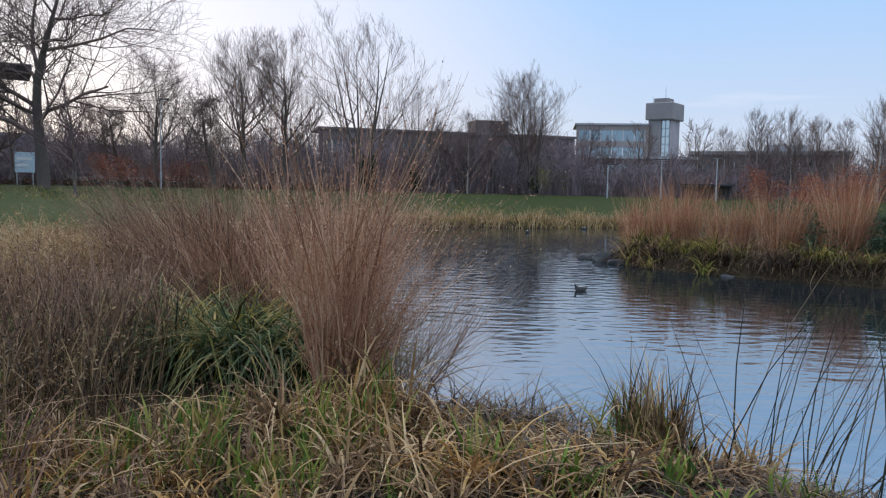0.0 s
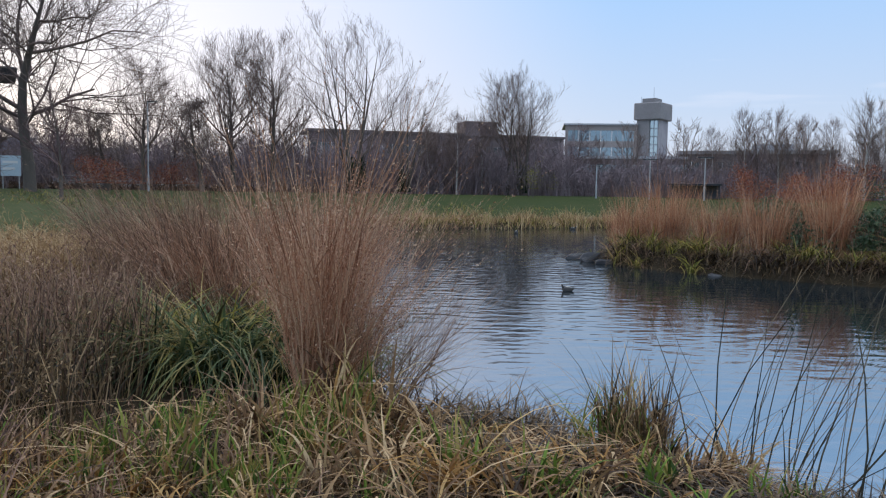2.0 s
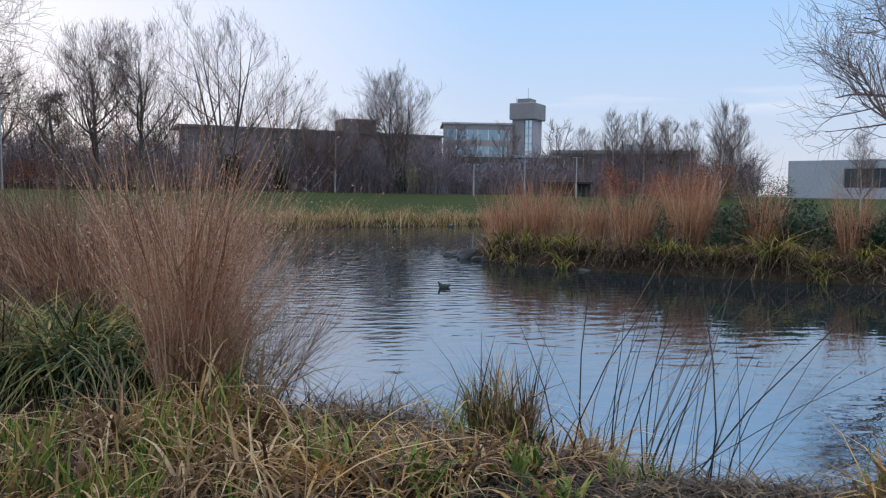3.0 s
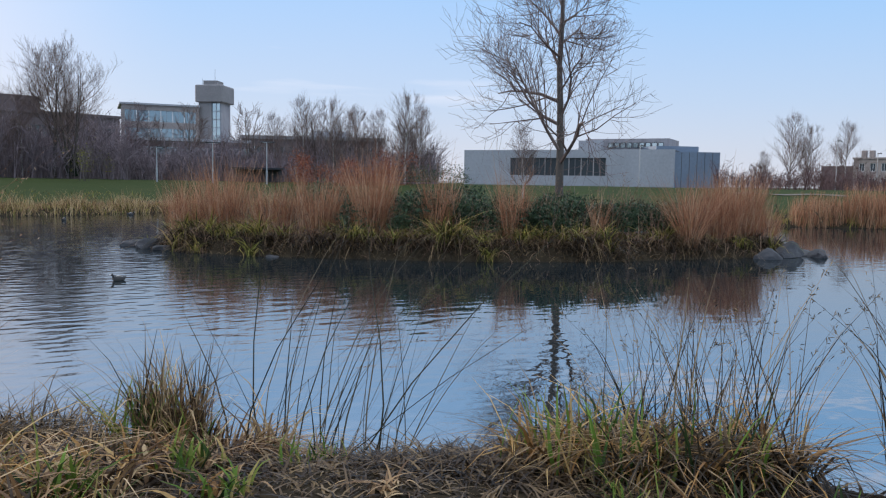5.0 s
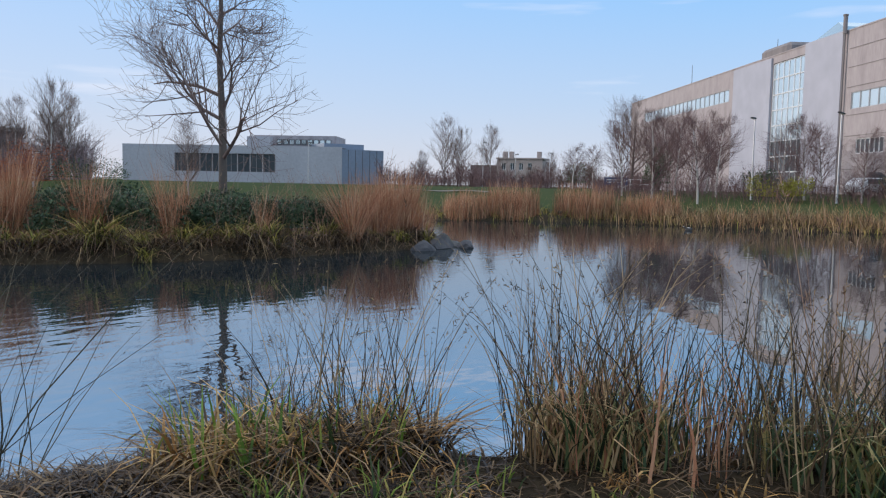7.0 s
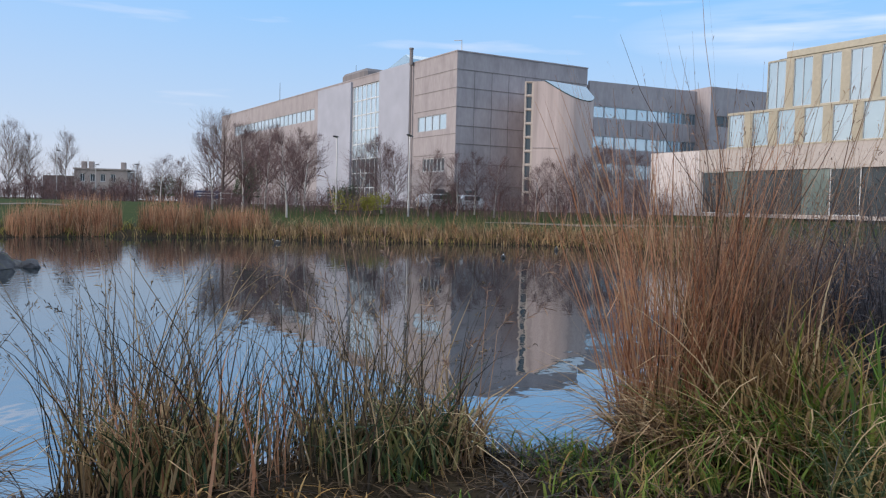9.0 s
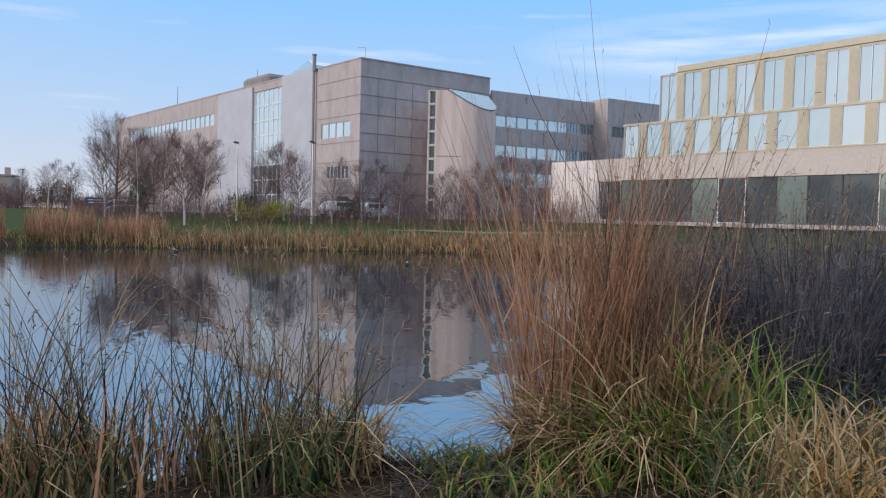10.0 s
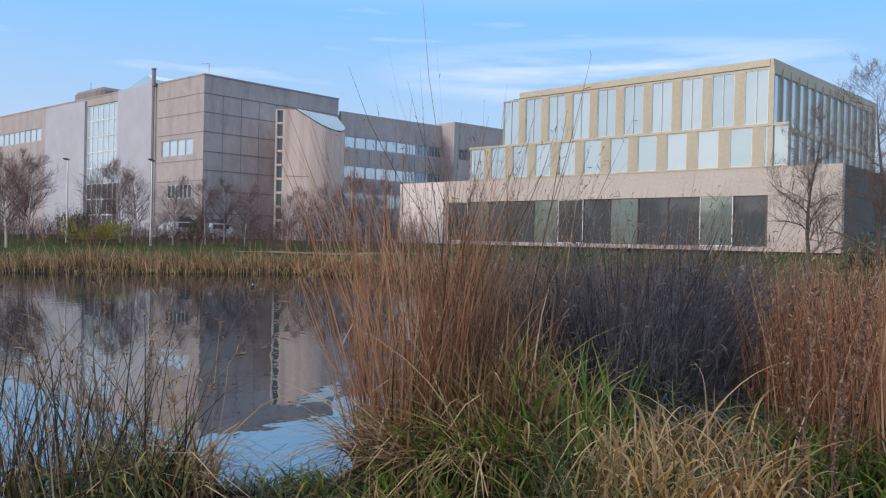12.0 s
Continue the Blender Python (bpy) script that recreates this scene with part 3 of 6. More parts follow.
# ---- buildings ----


def footing(A, B, z):
    A, B = Vector(reach(A[0], A[1])), Vector(reach(B[0], B[1]))
    return Matrix.Translation((A.x, A.y, z)) @ Matrix.Rotation(math.atan2(B.y - A.y, B.x - A.x), 4, "Z"), (B - A).length


def pierced(x0, x1, z0, z1, holes, y0=0.0, y1=0.35):
    """A wall in one piece with openings (x0, x1, z0, z1) cut right through."""
    xs = sorted({x0, x1, *(v for h in holes for v in h[:2] if x0 < v < x1)})
    zs = sorted({z0, z1, *(v for h in holes for v in h[2:] if z0 < v < z1)})
    solid = {}
    for i, (a, b) in enumerate(zip(xs, xs[1:])):
        for k, (c, d) in enumerate(zip(zs, zs[1:])):
            u, w = (a + b) / 2, (c + d) / 2
            solid[i, k] = not any(h[0] < u < h[1] and h[2] < w < h[3] for h in holes)
    bm, made = bmesh.new(), {}

    def v(i, k, y):
        if (i, k, y) not in made:
            made[i, k, y] = bm.verts.new((xs[i], y, zs[k]))
        return made[i, k, y]

    for (i, k), full in solid.items():
        if not full:
            continue
        bm.faces.new((v(i, k, y0), v(i + 1, k, y0), v(i + 1, k + 1, y0), v(i, k + 1, y0)))
        bm.faces.new((v(i, k, y1), v(i, k + 1, y1), v(i + 1, k + 1, y1), v(i + 1, k, y1)))
        for n, p, q in (((i - 1, k), (i, k), (i, k + 1)), ((i + 1, k), (i + 1, k + 1), (i + 1, k)), ((i, k - 1), (i + 1, k), (i, k)), ((i, k + 1), (i, k + 1), (i + 1, k + 1))):
            if not solid.get(n):
                bm.faces.new((v(*p, y1), v(*p, y0), v(*q, y0), v(*q, y1)))
    return bm


WINDOWS = {}


def window(parent, x, z, w, h, glass=SKYGLASS, frame_mat=STEEL, y=0.0, bars=0, depth=0.12, rim=0.06):
    """A framed window whose lower left corner is (x, z), under a wall; alike ones share their meshes."""
    key = (round(w, 2), round(h, 2), glass.name, frame_mat.name, bars, depth, rim)
    if key not in WINDOWS:
        cell = (w - rim * (bars + 2)) / (bars + 1)
        panes = [(rim + k * (cell + rim), rim + k * (cell + rim) + cell, rim, h - rim) for k in range(bars + 1)]
        a, b = bpy.data.meshes.new("window"), bpy.data.meshes.new("pane")
        for me_, bm_, mt in ((a, pierced(0, w, 0, h, panes, 0, depth), frame_mat), (b, boxes((rim, w - rim, depth * 0.5, depth * 0.5 + 0.02, rim, h - rim)), glass)):
            bm_.to_mesh(me_)
            bm_.free()
            me_.materials.append(mt)
        WINDOWS[key] = a, b
    a, b = WINDOWS[key]
    o = new("window", a)
    o.parent, o.location = parent, (x, y, z)
    p = new("pane", b)
    p.parent = o
    return o


GL = 1.7

# the concrete block by the pond
A, C, D = (141.2, 61.4), (79.9, 10.2), (90.0, -2.9)
m, L = footing(A, C, GL)
big = thing("laboratory_building", m, "large four storey concrete block with lilac cladding and a glazed strip", "building")
H = 15.8
holes = [(8, L - 36.2, 11.8, 13.4), (L - 7.6, L - 1.8, 8.2, 9.8), (L - 6.4, L - 2.0, 3.9, 5.3)]
xw = L - 34.5
part("wall", pierced(0, L, 0, H, holes + [(xw + 10.5, xw + 18, 0.5, H - 0.9)]), CONCRETE, big, "board-marked beige concrete")
part("roof_slab", boxes((0.4, L - 0.1, 0.4, 16, H - 0.8, H - 0.3)), DARKCONC, big)
part("cladding", boxes((xw, xw + 10.4, -0.25, -0.01, 0.2, H - 0.25)), LILAC, big, "smooth lilac grey panel")
part("cladding", boxes((xw + 18.1, L - 9.2, -0.25, -0.01, 0.2, H + 0.1)), LILAC, big, "smooth lilac grey panel")
# below the roof the thin tube stands in for a dark shadow joint
part("pipe", tube([(L - 8.8, -0.3, 0.3), (L - 8.8, -0.3, H - 0.3), (L - 8.8, -0.3, H - 0.25), (L - 8.8, -0.3, H + 1.4), (L - 8.8, -0.3, H + 1.45), (L - 8.8, -0.3, H + 1.6)], [0.1, 0.1, 0.2, 0.2, 0.25, 0.25], 10), STAIN, big, "grey flue with a thick cowl over a thin dark shadow-joint line")
for i in range(6):
    for k in range(8):
        window(big, xw + 10.55 + i * 1.235, 0.6 + k * 1.78, 1.22, 1.75, PALEGLASS if k > 2 else DARKGLASS, WHITEPAINT, 0.02, rim=0.045)
for i in range(int((L - 44.2) / 1.7)):
    window(big, 8 + i * 1.7, 11.8, 1.66, 1.6, PALEGLASS, STEEL, 0.05)
for i in range(4):
    window(big, L - 7.6 + i * 1.45, 8.2, 1.42, 1.6, PALEGLASS, STEEL, 0.05)
for i in range(6):
    window(big, L - 6.4 + i * 0.733, 3.9, 0.7, 1.4, DARKGLASS, WHITEPAINT, 0.05)
# shallow recessed joints between the concrete lifts
for z in (2.4, 5.6, 7.6, 10.3, 12.2, 14.0):
    part("string_course", boxes((L - 8.4, L + 0.03, -0.03, -0.002, z, z + 0.06)), STAIN, big)
part("coping", boxes((0, L + 0.05, -0.06, 0.4, H - 0.02, H + 0.1)), CONCRETE, big)
bm = bmesh.new()
_x0, _x1 = xw + 18.4, L - 10.8
_v = [[bm.verts.new((x, y, z)) for x, z in ((_x0, H - 0.35), (_x1, H - 0.35), (_x1, H + 0.9), (_x1 - 0.9, H + 1.45), (_x0, H + 0.35))] for y in (0.6, 4.2)]
bm.faces.new(_v[0])
bm.faces.new(_v[1][::-1])
for i in range(5):
    bm.faces.new((_v[0][i], _v[1][i], _v[1][(i + 1) % 5], _v[0][(i + 1) % 5]))
bmesh.ops.recalc_face_normals(bm, faces=bm.faces)
part("skylight", bm, SKYGLASS, big, "sloped glazed rooflight")
part("roof_housing", boxes((xw + 5, xw + 12, 0.9, 8, H - 0.3, H + 1.5), bevel=0.4), STAIN, big)
part("antenna", tube([(L - 0.8, 1.0, H), (L - 0.8, 1.0, H + 1.3), (L - 2.2, 1.0, H + 1.5)], [0.05, 0.05, 0.04], 6), STEEL, big)
part("antenna", tube([(22, 3, H), (22, 3, H + 4)], [0.06, 0.03], 6), DARKMETAL, big)
part("antenna", tube([(xw + 5, 3, H), (xw + 5, 3, H + 3)], [0.06, 0.03], 6), DARKMETAL, big)

m, L2 = footing(C, D, GL)
side = thing("laboratory_gable", m, "blank weathered concrete gable with board joints", "building")
part("wall", boxes((0, L2, 0, 0.35, 0, H)), DARKCONC, side)
part("wall", boxes((0.4, L2 - 0.02, 0.36, 18, 0, H - 0.4)), DARKCONC, side)
for z in (2.4, 4.6, 6.6, 8.4, 10.3, 12.2, 14.0):
    part("string_course", boxes((0.05, L2, -0.03, -0.002, z, z + 0.07)), STAIN, side)
part("coping", boxes((0.06, L2 + 0.05, -0.06, 0.4, H - 0.02, H + 0.1)), CONCRETE, side)
for k in range(1, 8):
    part("joint", boxes((L2 * k / 8, L2 * k / 8 + 0.035, -0.025, -0.002, 2.5, 14.0)), STAIN, side)

# stair tower with a sloped glass roof
P = place(87.5, 78.6)
Q = place(92.3, 78.2)
m, LT = footing((P.x, P.y), (Q.x, Q.y), GL)
tower = thing("stair_tower", m, "cream concrete stair tower, rounded, with a sloped glass roof", "building")
bm = bmesh.new()


def roof_z(x, y):
    return min(12.7, 12.7 - 0.6 * (x - 1.9) + 0.5 * (y - 0.3))


curve = [(LT - 3.2 + 3.2 * math.sin(a), 3.5 - 3.2 * math.cos(a)) for a in [i * math.pi / 20 for i in range(11)]]
outline = [(0.9, 14), (0.9, 0.3), (1.9, 0.3)] + curve + [(LT - 0.7, 5.1), (LT - 3.4, 14)]
lo, hi = [bm.verts.new((x, y, 0)) for x, y in outline], [bm.verts.new((x, y, roof_z(x, y))) for x, y in outline]
for i in range(len(outline)):
    j = (i + 1) % len(outline)
    if not 3 <= i <= 12:
        bm.faces.new((lo[i], lo[j], hi[j], hi[i]))
bmesh.ops.recalc_face_normals(bm, faces=bm.faces[:])
part("wall", bm, STREAKED, tower)
bm = bmesh.new()
lo, hi = [bm.verts.new((x, y, 0)) for x, y in curve], [bm.verts.new((x, y, roof_z(x, y))) for x, y in curve]
for i in range(len(curve) - 1):
    bm.faces.new((lo[i], lo[i + 1], hi[i + 1], hi[i]))
part("curved_wall", bm, STREAKED, tower, "rain-stained curved concrete", smooth=True)
bm = bmesh.new()
glaze = [(1.9, 0.3)] + [c for c in curve if c[1] < 0.3 + 1.2 * (c[0] - 1.9)]
glaze += [(x, 0.3 + 1.2 * (x - 1.9)) for x in (LT - 0.9, 4.5, 3.0)]
gv = [bm.verts.new((x, y, 12.73 - 0.6 * (x - 1.9) + 0.5 * (y - 0.3))) for x, y in glaze]
gf = bm.faces.new(gv)
ext = bmesh.ops.extrude_face_region(bm, geom=[gf])
bmesh.ops.translate(bm, vec=(0.03, -0.08, 0.08), verts=[v for v in ext["geom"] if isinstance(v, bmesh.types.BMVert)])
bmesh.ops.recalc_face_normals(bm, faces=bm.faces[:])
part("glass_roof", bm, MIDGLASS, tower, "sloped pale blue glazing")
part("roof_slab", boxes((0.95, LT - 3.5, 5.2, 13.9, 12.3, 12.6)), CREAMCONC, tower)
part("wall", pierced(0, 0.9, 0, 12.7, [(0.15, 0.75, 0.6 + k * 1.35, 1.8 + k * 1.35) for k in range(9)], 0.3, 0.7), CREAMCONC, tower)
for k in range(9):
    window(tower, 0.15, 0.6 + k * 1.35, 0.6, 1.2, DARKGLASS, CREAMCONC, 0.4)
part("string_course", boxes((0.95, LT - 3.3, 0.27, 0.297, 6.2, 6.26)), STAIN, tower)

# lower wing behind
m, LW = footing((90.6, -3.2), (99.0, -16.6), GL)
wing = thing("laboratory_wing", m, "long grey concrete wing with two bands of windows", "building")
HW = 14.6
bands = [(0.6, LW - 0.3, 3.9, 5.6), (0.6, LW - 0.3, 7.2, 8.6), (0.6, LW - 0.3, 10.6, 11.9)]
part("wall", pierced(0, LW, 0, HW, bands), DARKCONC, wing)
part("roof_slab", boxes((0.1, LW, 0.4, 14, HW - 0.8, HW - 0.4)), DARKCONC, wing)
for z, h in ((3.9, 1.7), (7.2, 1.4), (10.6, 1.3)):
    n = 10
    for i in range(n):
        window(wing, 0.6 + i * (LW - 0.9) / n, z, (LW - 0.9) / n - 0.04, h, PALEGLASS if (i < 7) else MIDGLASS, STEEL, 0.05, bars=0 if i < 6 else 2)
for i in range(9):
    part("panel_joint", boxes((0.6 + i * 1.7, 0.66 + i * 1.7, -0.03, -0.002, 8.8, 10.4)), STAIN, wing)
m, LB = footing((96.6, -17.2), (103.0, -27.5), GL)
block = thing("laboratory_block", m, "square concrete end block with a row of small windows", "building")
part("wall", pierced(0, LB, 0, 14.9, [(0.8, LB - 0.8, 10.3, 11.6)]), DARKCONC, block)
part("roof_slab", boxes((0.1, LB, 0.4, 10, 14.0, 14.4)), DARKCONC, block)
part("wall", boxes((-0.005, 0.4, 0.36, 8, 0, 14.9)), CONCRETE, block)
for i in range(7):
    window(block, 0.8 + i * (LB - 1.6) / 7, 10.3, (LB - 1.6) / 7 - 0.1, 1.3, DARKGLASS, CONCRETE, 0.05)

# the golden building
G0, GU = Vector((65.2, -17.1)), Vector((16.3, 12.7)).normalized()
gl, gr = G0 + GU * 14.0, G0 - GU * 25.2
m, LG = footing((gl.x, gl.y), (gr.x, gr.y), GL)
gold = thing("golden_building", m, "modern building with gold panels, tall windows and pale stone base", "building")
HB, HM, HT = 5.64, 8.45, 12.8


def at_s(s):
    return 14.0 - s


shop = (at_s(8.0), at_s(-20.8), 0.3, 3.75)
part("wall", pierced(0, LG, 0, HB, [shop], 0, 0.5), PINKSTONE, gold, "pale stone base")
part("wall", boxes((-0.005, 0.5, 0.51, 14, 0, HB)), WHITEWALL, gold)
part("wall", boxes((LG - 0.5, LG + 0.005, 0.51, 20, 0, HB)), SLATE, gold)
part("end_panel", boxes((0.004, shop[0] - 0.25, -0.06, -0.004, 0, HB - 0.06)), WHITESTONE, gold, "pale pinkish white end panel")
part("wall", boxes((0.5, LG - 0.5, 4.2, 4.4, 0, 3.8)), DARKCONC, gold, "shaded interior wall")
part("roof_slab", boxes((0.02, LG - 0.02, 0.51, 20, HB - 0.5, HB - 0.04)), PINKSTONE, gold)
n = 12
for i in range(n):
    w = (shop[1] - shop[0]) / n
    window(gold, shop[0] + i * w, 0.3, w - 0.02, 3.45, SHOPGLASS if i % 3 == 1 else DARKGLASS, DARKMETAL if i % 5 else WHITEPAINT, 0.15, rim=0.05)
for i in range(6):
    part("column", boxes((shop[0] + 2 + i * 4.6, shop[0] + 2.5 + i * 4.6, 1.2, 1.7, 0.1, 3.8)), WHITEPAINT, gold)


def gold_floor(x0, x1, z0, z1, pitch, glass_w, bars, first):
    holes, x = [], x0 + first
    while x + glass_w < x1 + 0.01:
        holes.append((x, x + glass_w, z0 + 0.08, z1 - 0.1))
        x += pitch
    part("wall", pierced(x0, x1, z0, z1, holes, 0.0, 0.3), GOLDMETAL, gold, "ribbed gold metal panel")
    for h in holes:
        window(gold, h[0], h[2], h[1] - h[0], h[3] - h[2], SKYGLASS, STEEL, 0.04, bars=bars, rim=0.04)
        for k in range(24):
            z = z0 + 0.12 + k * (z1 - z0 - 0.24) / 24
            if h[1] + 0.05 < x1 - 0.3:
                RIBS.append((h[1] + 0.06, min(h[0] + pitch - 0.06, x1), -0.025, -0.002, z, z + 0.06))


RIBS = []
gold_floor(at_s(5.35), at_s(-22.0), HB, HM, 2.34, 1.54, 0, 0.05)
gold_floor(at_s(1.7), at_s(-20.7), HM, HT - 0.53, 2.3, 1.6, 1, 0.05)
tagged(part("rib", boxes(*RIBS), GOLDMETAL, gold, "horizontal gold ribs"), kind="stuff")
part("parapet", boxes((at_s(0.0), at_s(-20.75), -0.06, 0.4, HT - 0.5, HT), bevel=0.03), GOLDMETAL, gold)
part("floor_band", boxes((at_s(5.4), at_s(-22.05), -0.05, -0.004, HM - 0.1, HM + 0.08)), GOLDMETAL, gold)
part("floor_band", boxes((at_s(5.4), at_s(-22.05), -0.05, -0.004, HB - 0.02, HB + 0.08)), GOLDMETAL, gold)
part("roof_slab", boxes((at_s(1.0), at_s(-20.6), 0.41, 22, HT - 0.7, HT - 0.4)), SLATE, gold)
part("wall", boxes((at_s(5.3), at_s(1.7), 0.35, 18, HB, HM - 0.1)), MIDGLASS, gold)
part("wall", boxes((at_s(1.7), at_s(1.4), 0.35, 18, HM, HT - 0.55)), MIDGLASS, gold)
# the flank that runs back from the corner
m, LF = footing((gr.x + 4.4 * GU.x, gr.y + 4.4 * GU.y), (gr.x + 4.4 * GU.x + 12.8, gr.y + 4.4 * GU.y - 17.5), GL)
flank = thing("golden_flank", m, "flank of the golden building with narrow fins and windows", "building")
holes = [(0.12 + i * 1.5, 1.38 + i * 1.5, z, z + h) for i in range(int(LF / 1.5)) for z, h in ((HB + 0.1, 2.5), (HM + 0.1, 3.3))]
part("wall", pierced(0, LF, HB, HT, holes, 0, 0.3), GOLDMETAL, flank)
part("wall", boxes((0, LF, 0, 0.3, 0, HB)), SLATE, flank)
for h in holes:
    window(flank, h[0], h[2], 1.26, h[3] - h[2], PALEGLASS, STEEL, 0.04, rim=0.04)
for i in range(int(LF / 1.5) + 1):
    part("fin", boxes((i * 1.5 - 0.07, i * 1.5 + 0.07, -0.08, -0.004, HB + 0.1, HT - 0.5)), GOLDMETAL, flank)

# white low building behind the island
A, B = place(31.8, 128), place(46.3, 118)
m, LL = footing((A.x, A.y), (B.x, B.y), GL)
low = thing("white_pavilion", m, "low white rendered building with a dark recessed window band", "building")
part("wall", pierced(0, LL, 0, 5.4, [(LL * 0.24, LL * 0.7, 1.5, 4.2)], 0, 0.4), WHITEWALL, low)
part("roof_slab", boxes((0.1, LL, 0.41, 18, 4.9, 5.3)), SLATE, low)
for i in range(8):
    window(low, LL * 0.24 + i * LL * 0.0575, 1.5, LL * 0.0575 - 0.05, 2.7, DARKGLASS, TOWERCONC, 0.15, bars=1)
part("upper_storey", boxes((LL * 0.55, LL * 0.94, 6, 14, 5.3, 7.3)), DARKCONC, low)
for i in range(9):
    window(low, LL * 0.66 + i * 0.95, 5.9, 0.8, 0.8, SKYGLASS, DARKMETAL, 5.86)
part("roof_box", boxes((LL * 0.53, LL * 0.64, 4.5, 8, 5.3, 7.0)), WHITEWALL, low)
A2 = place(49.3, 121)
m, LR = footing((B.x, B.y), (A2.x, A2.y), GL)
hall = thing("blue_hall", m, "blue-grey clad hall beside the white building", "building")
part("wall", boxes((0.02, LR, 0.3, 14, 0, 5.1)), BLUEWALL, hall)
for i in range(1, 6):
    part("panel_joint", boxes((LR * i / 6, LR * i / 6 + 0.06, 0.27, 0.298, 0, 5.0)), SLATE, hall)
part("roof_slab", boxes((-1.5, LR - 2, 3, 13, 5.1, 6.0)), BLUEWALL, hall)

# stone house far off
A, B = place(57.3, 172), place(60.5, 170)
m, LH = footing((A.x, A.y), (B.x, B.y), GL)
house = thing("stone_house", m, "old two storey stone house with chimneys", "house")
hs = [(1 + i * 1.9, 1.9 + i * 1.9, z, z + 1.5) for i in range(4) for z in (0.8, 3.6)]
part("wall", pierced(0, LH, 0, 5.9, hs, 0, 0.5), STONE, house)
part("wall", boxes((0.02, LH - 0.02, 0.51, 8, 0, 5.7)), STONE, house)
part("cornice", boxes((-0.2, LH + 0.2, -0.2, 8.2, 5.9, 6.2)), STONE, house)
for h in hs:
    window(house, h[0], h[2], 0.9, 1.5, DARKGLASS, WHITEPAINT, 0.1, bars=1)
for x in (0.8, 2.2, LH - 1.6):
    part("chimney", boxes((x, x + 0.9, 2, 3, 6.2, 7.6), bevel=0.05), STONE, house)
part("porch", boxes((-6, -0.05, 1, 8, 0, 4.6)), BRICK, house)

# tower block and long low offices across the lawn
m, _ = footing(place(13.3, 152).to_2d(), place(16.2, 149).to_2d(), GL)
tb = thing("tower_block", m, "brown concrete tower with an overhanging top storey", "building")
part("shaft", boxes((0.5, 2.9, 0, 5, 0, 17.0)), TOWERCONC, tb)
part("head", boxes((0, 5.1, -0.5, 5.5, 13.9, 17.0), bevel=0.15), TOWERCONC, tb)
part("cap", boxes((1.0, 3.6, 1, 4, 17.0, 17.9)), TOWERCONC, tb)
for k in range(9):
    for i in range(2):
        window(tb, 2.95 + i * 0.75, 0.6 + k * 1.47, 0.72, 1.43, SKYGLASS, STEEL, 0.2)
part("shaft", boxes((2.9, 4.5, 0.4, 5, 0, 13.9)), DARKCONC, tb)
part("antenna", tube([(2.8, 2, 17.8), (2.8, 2, 20)], [0.05, 0.03], 5), STEEL, tb)
part("antenna", tube([(0.4, 2, 16.9), (0.4, 2, 18.4)], [0.05, 0.03], 5), STEEL, tb)

m, LO = footing(place(8.6, 150).to_2d(), place(13.5, 151).to_2d(), GL)
off = thing("office_wing", m, "three storey office wing with long pale window bands", "building")
ob = [(0.5, LO - 0.5, 10.0, 12.0), (0.5, LO - 0.5, 7.1, 8.9), (0.5, LO - 0.5, 4.1, 5.6)]
part("wall", pierced(0, LO, 0, 12.9, ob), STONE, off)
part("roof_slab", boxes((-0.3, LO + 0.1, -0.3, 12, 12.9, 13.2)), WHITEWALL, off)
for z, h in ((10.0, 2.0), (7.1, 1.8), (4.1, 1.5)):
    for i in range(6):
        window(off, 0.5 + i * (LO - 1) / 6, z, (LO - 1) / 6 - 0.05, h, MIDGLASS, STEEL, 0.06, bars=1)
part("lower_block", boxes((1.5, LO + 8, -5, -0.3, 0, 6.6)), BRICK, off)
part("ledge", boxes((1.3, LO + 8.2, -5.2, -0.29, 6.6, 7.1)), WHITEWALL, off)
for i in range(12):
    window(off, 2 + i * 1.6, 4.2, 1.5, 1.3, MIDGLASS, STEEL, -5.1)

m, LO = footing(place(-9.5, 128).to_2d(), place(8.5, 140).to_2d(), GL)
lowo = thing("long_offices", m, "long low brown brick block with strip windows", "building")
part("wall", pierced(0, LO, 0, 9.6, [(0.5, LO - 0.5, 6.2, 7.9), (0.5, LO - 0.5, 2.2, 4.0)]), BRICK, lowo)
part("fascia", boxes((-0.2, LO + 0.2, -0.3, 10, 9.6, 10.0)), BRICK, lowo)
for i in range(26):
    window(lowo, 0.5 + i * (LO - 1) / 26, 6.2, (LO - 1) / 26 - 0.05, 1.7, DARKGLASS, TOWERCONC, 0.1, bars=1)
    window(lowo, 0.5 + i * (LO - 1) / 26, 2.2, (LO - 1) / 26 - 0.05, 1.8, DARKGLASS, TOWERCONC, 0.1, bars=1)
part("roof_housing", boxes((LO * 0.6, LO * 0.73, 1, 6, 10.0, 12.2), bevel=0.05), BRICK, lowo)

m, LO = footing(place(16.3, 150).to_2d(), place(26.0, 150).to_2d(), GL)
lowr = thing("flat_offices", m, "flat-roofed brown office range behind bare trees", "building")
part("wall", pierced(0, LO, 0, 7.6, [(0.5, LO - 0.5, 4.6, 6.3), (0.5, LO - 0.5, 1.2, 3.0)]), BRICK, lowr)
part("fascia", boxes((-0.2, LO + 0.2, -0.3, 10, 7.6, 8.2)), TOWERCONC, lowr)
for i in range(14):
    for z in (4.6, 1.2):
        window(lowr, 0.5 + i * (LO - 1) / 14, z, (LO - 1) / 14 - 0.05, 1.7, DARKGLASS, TOWERCONC, 0.1, bars=1)
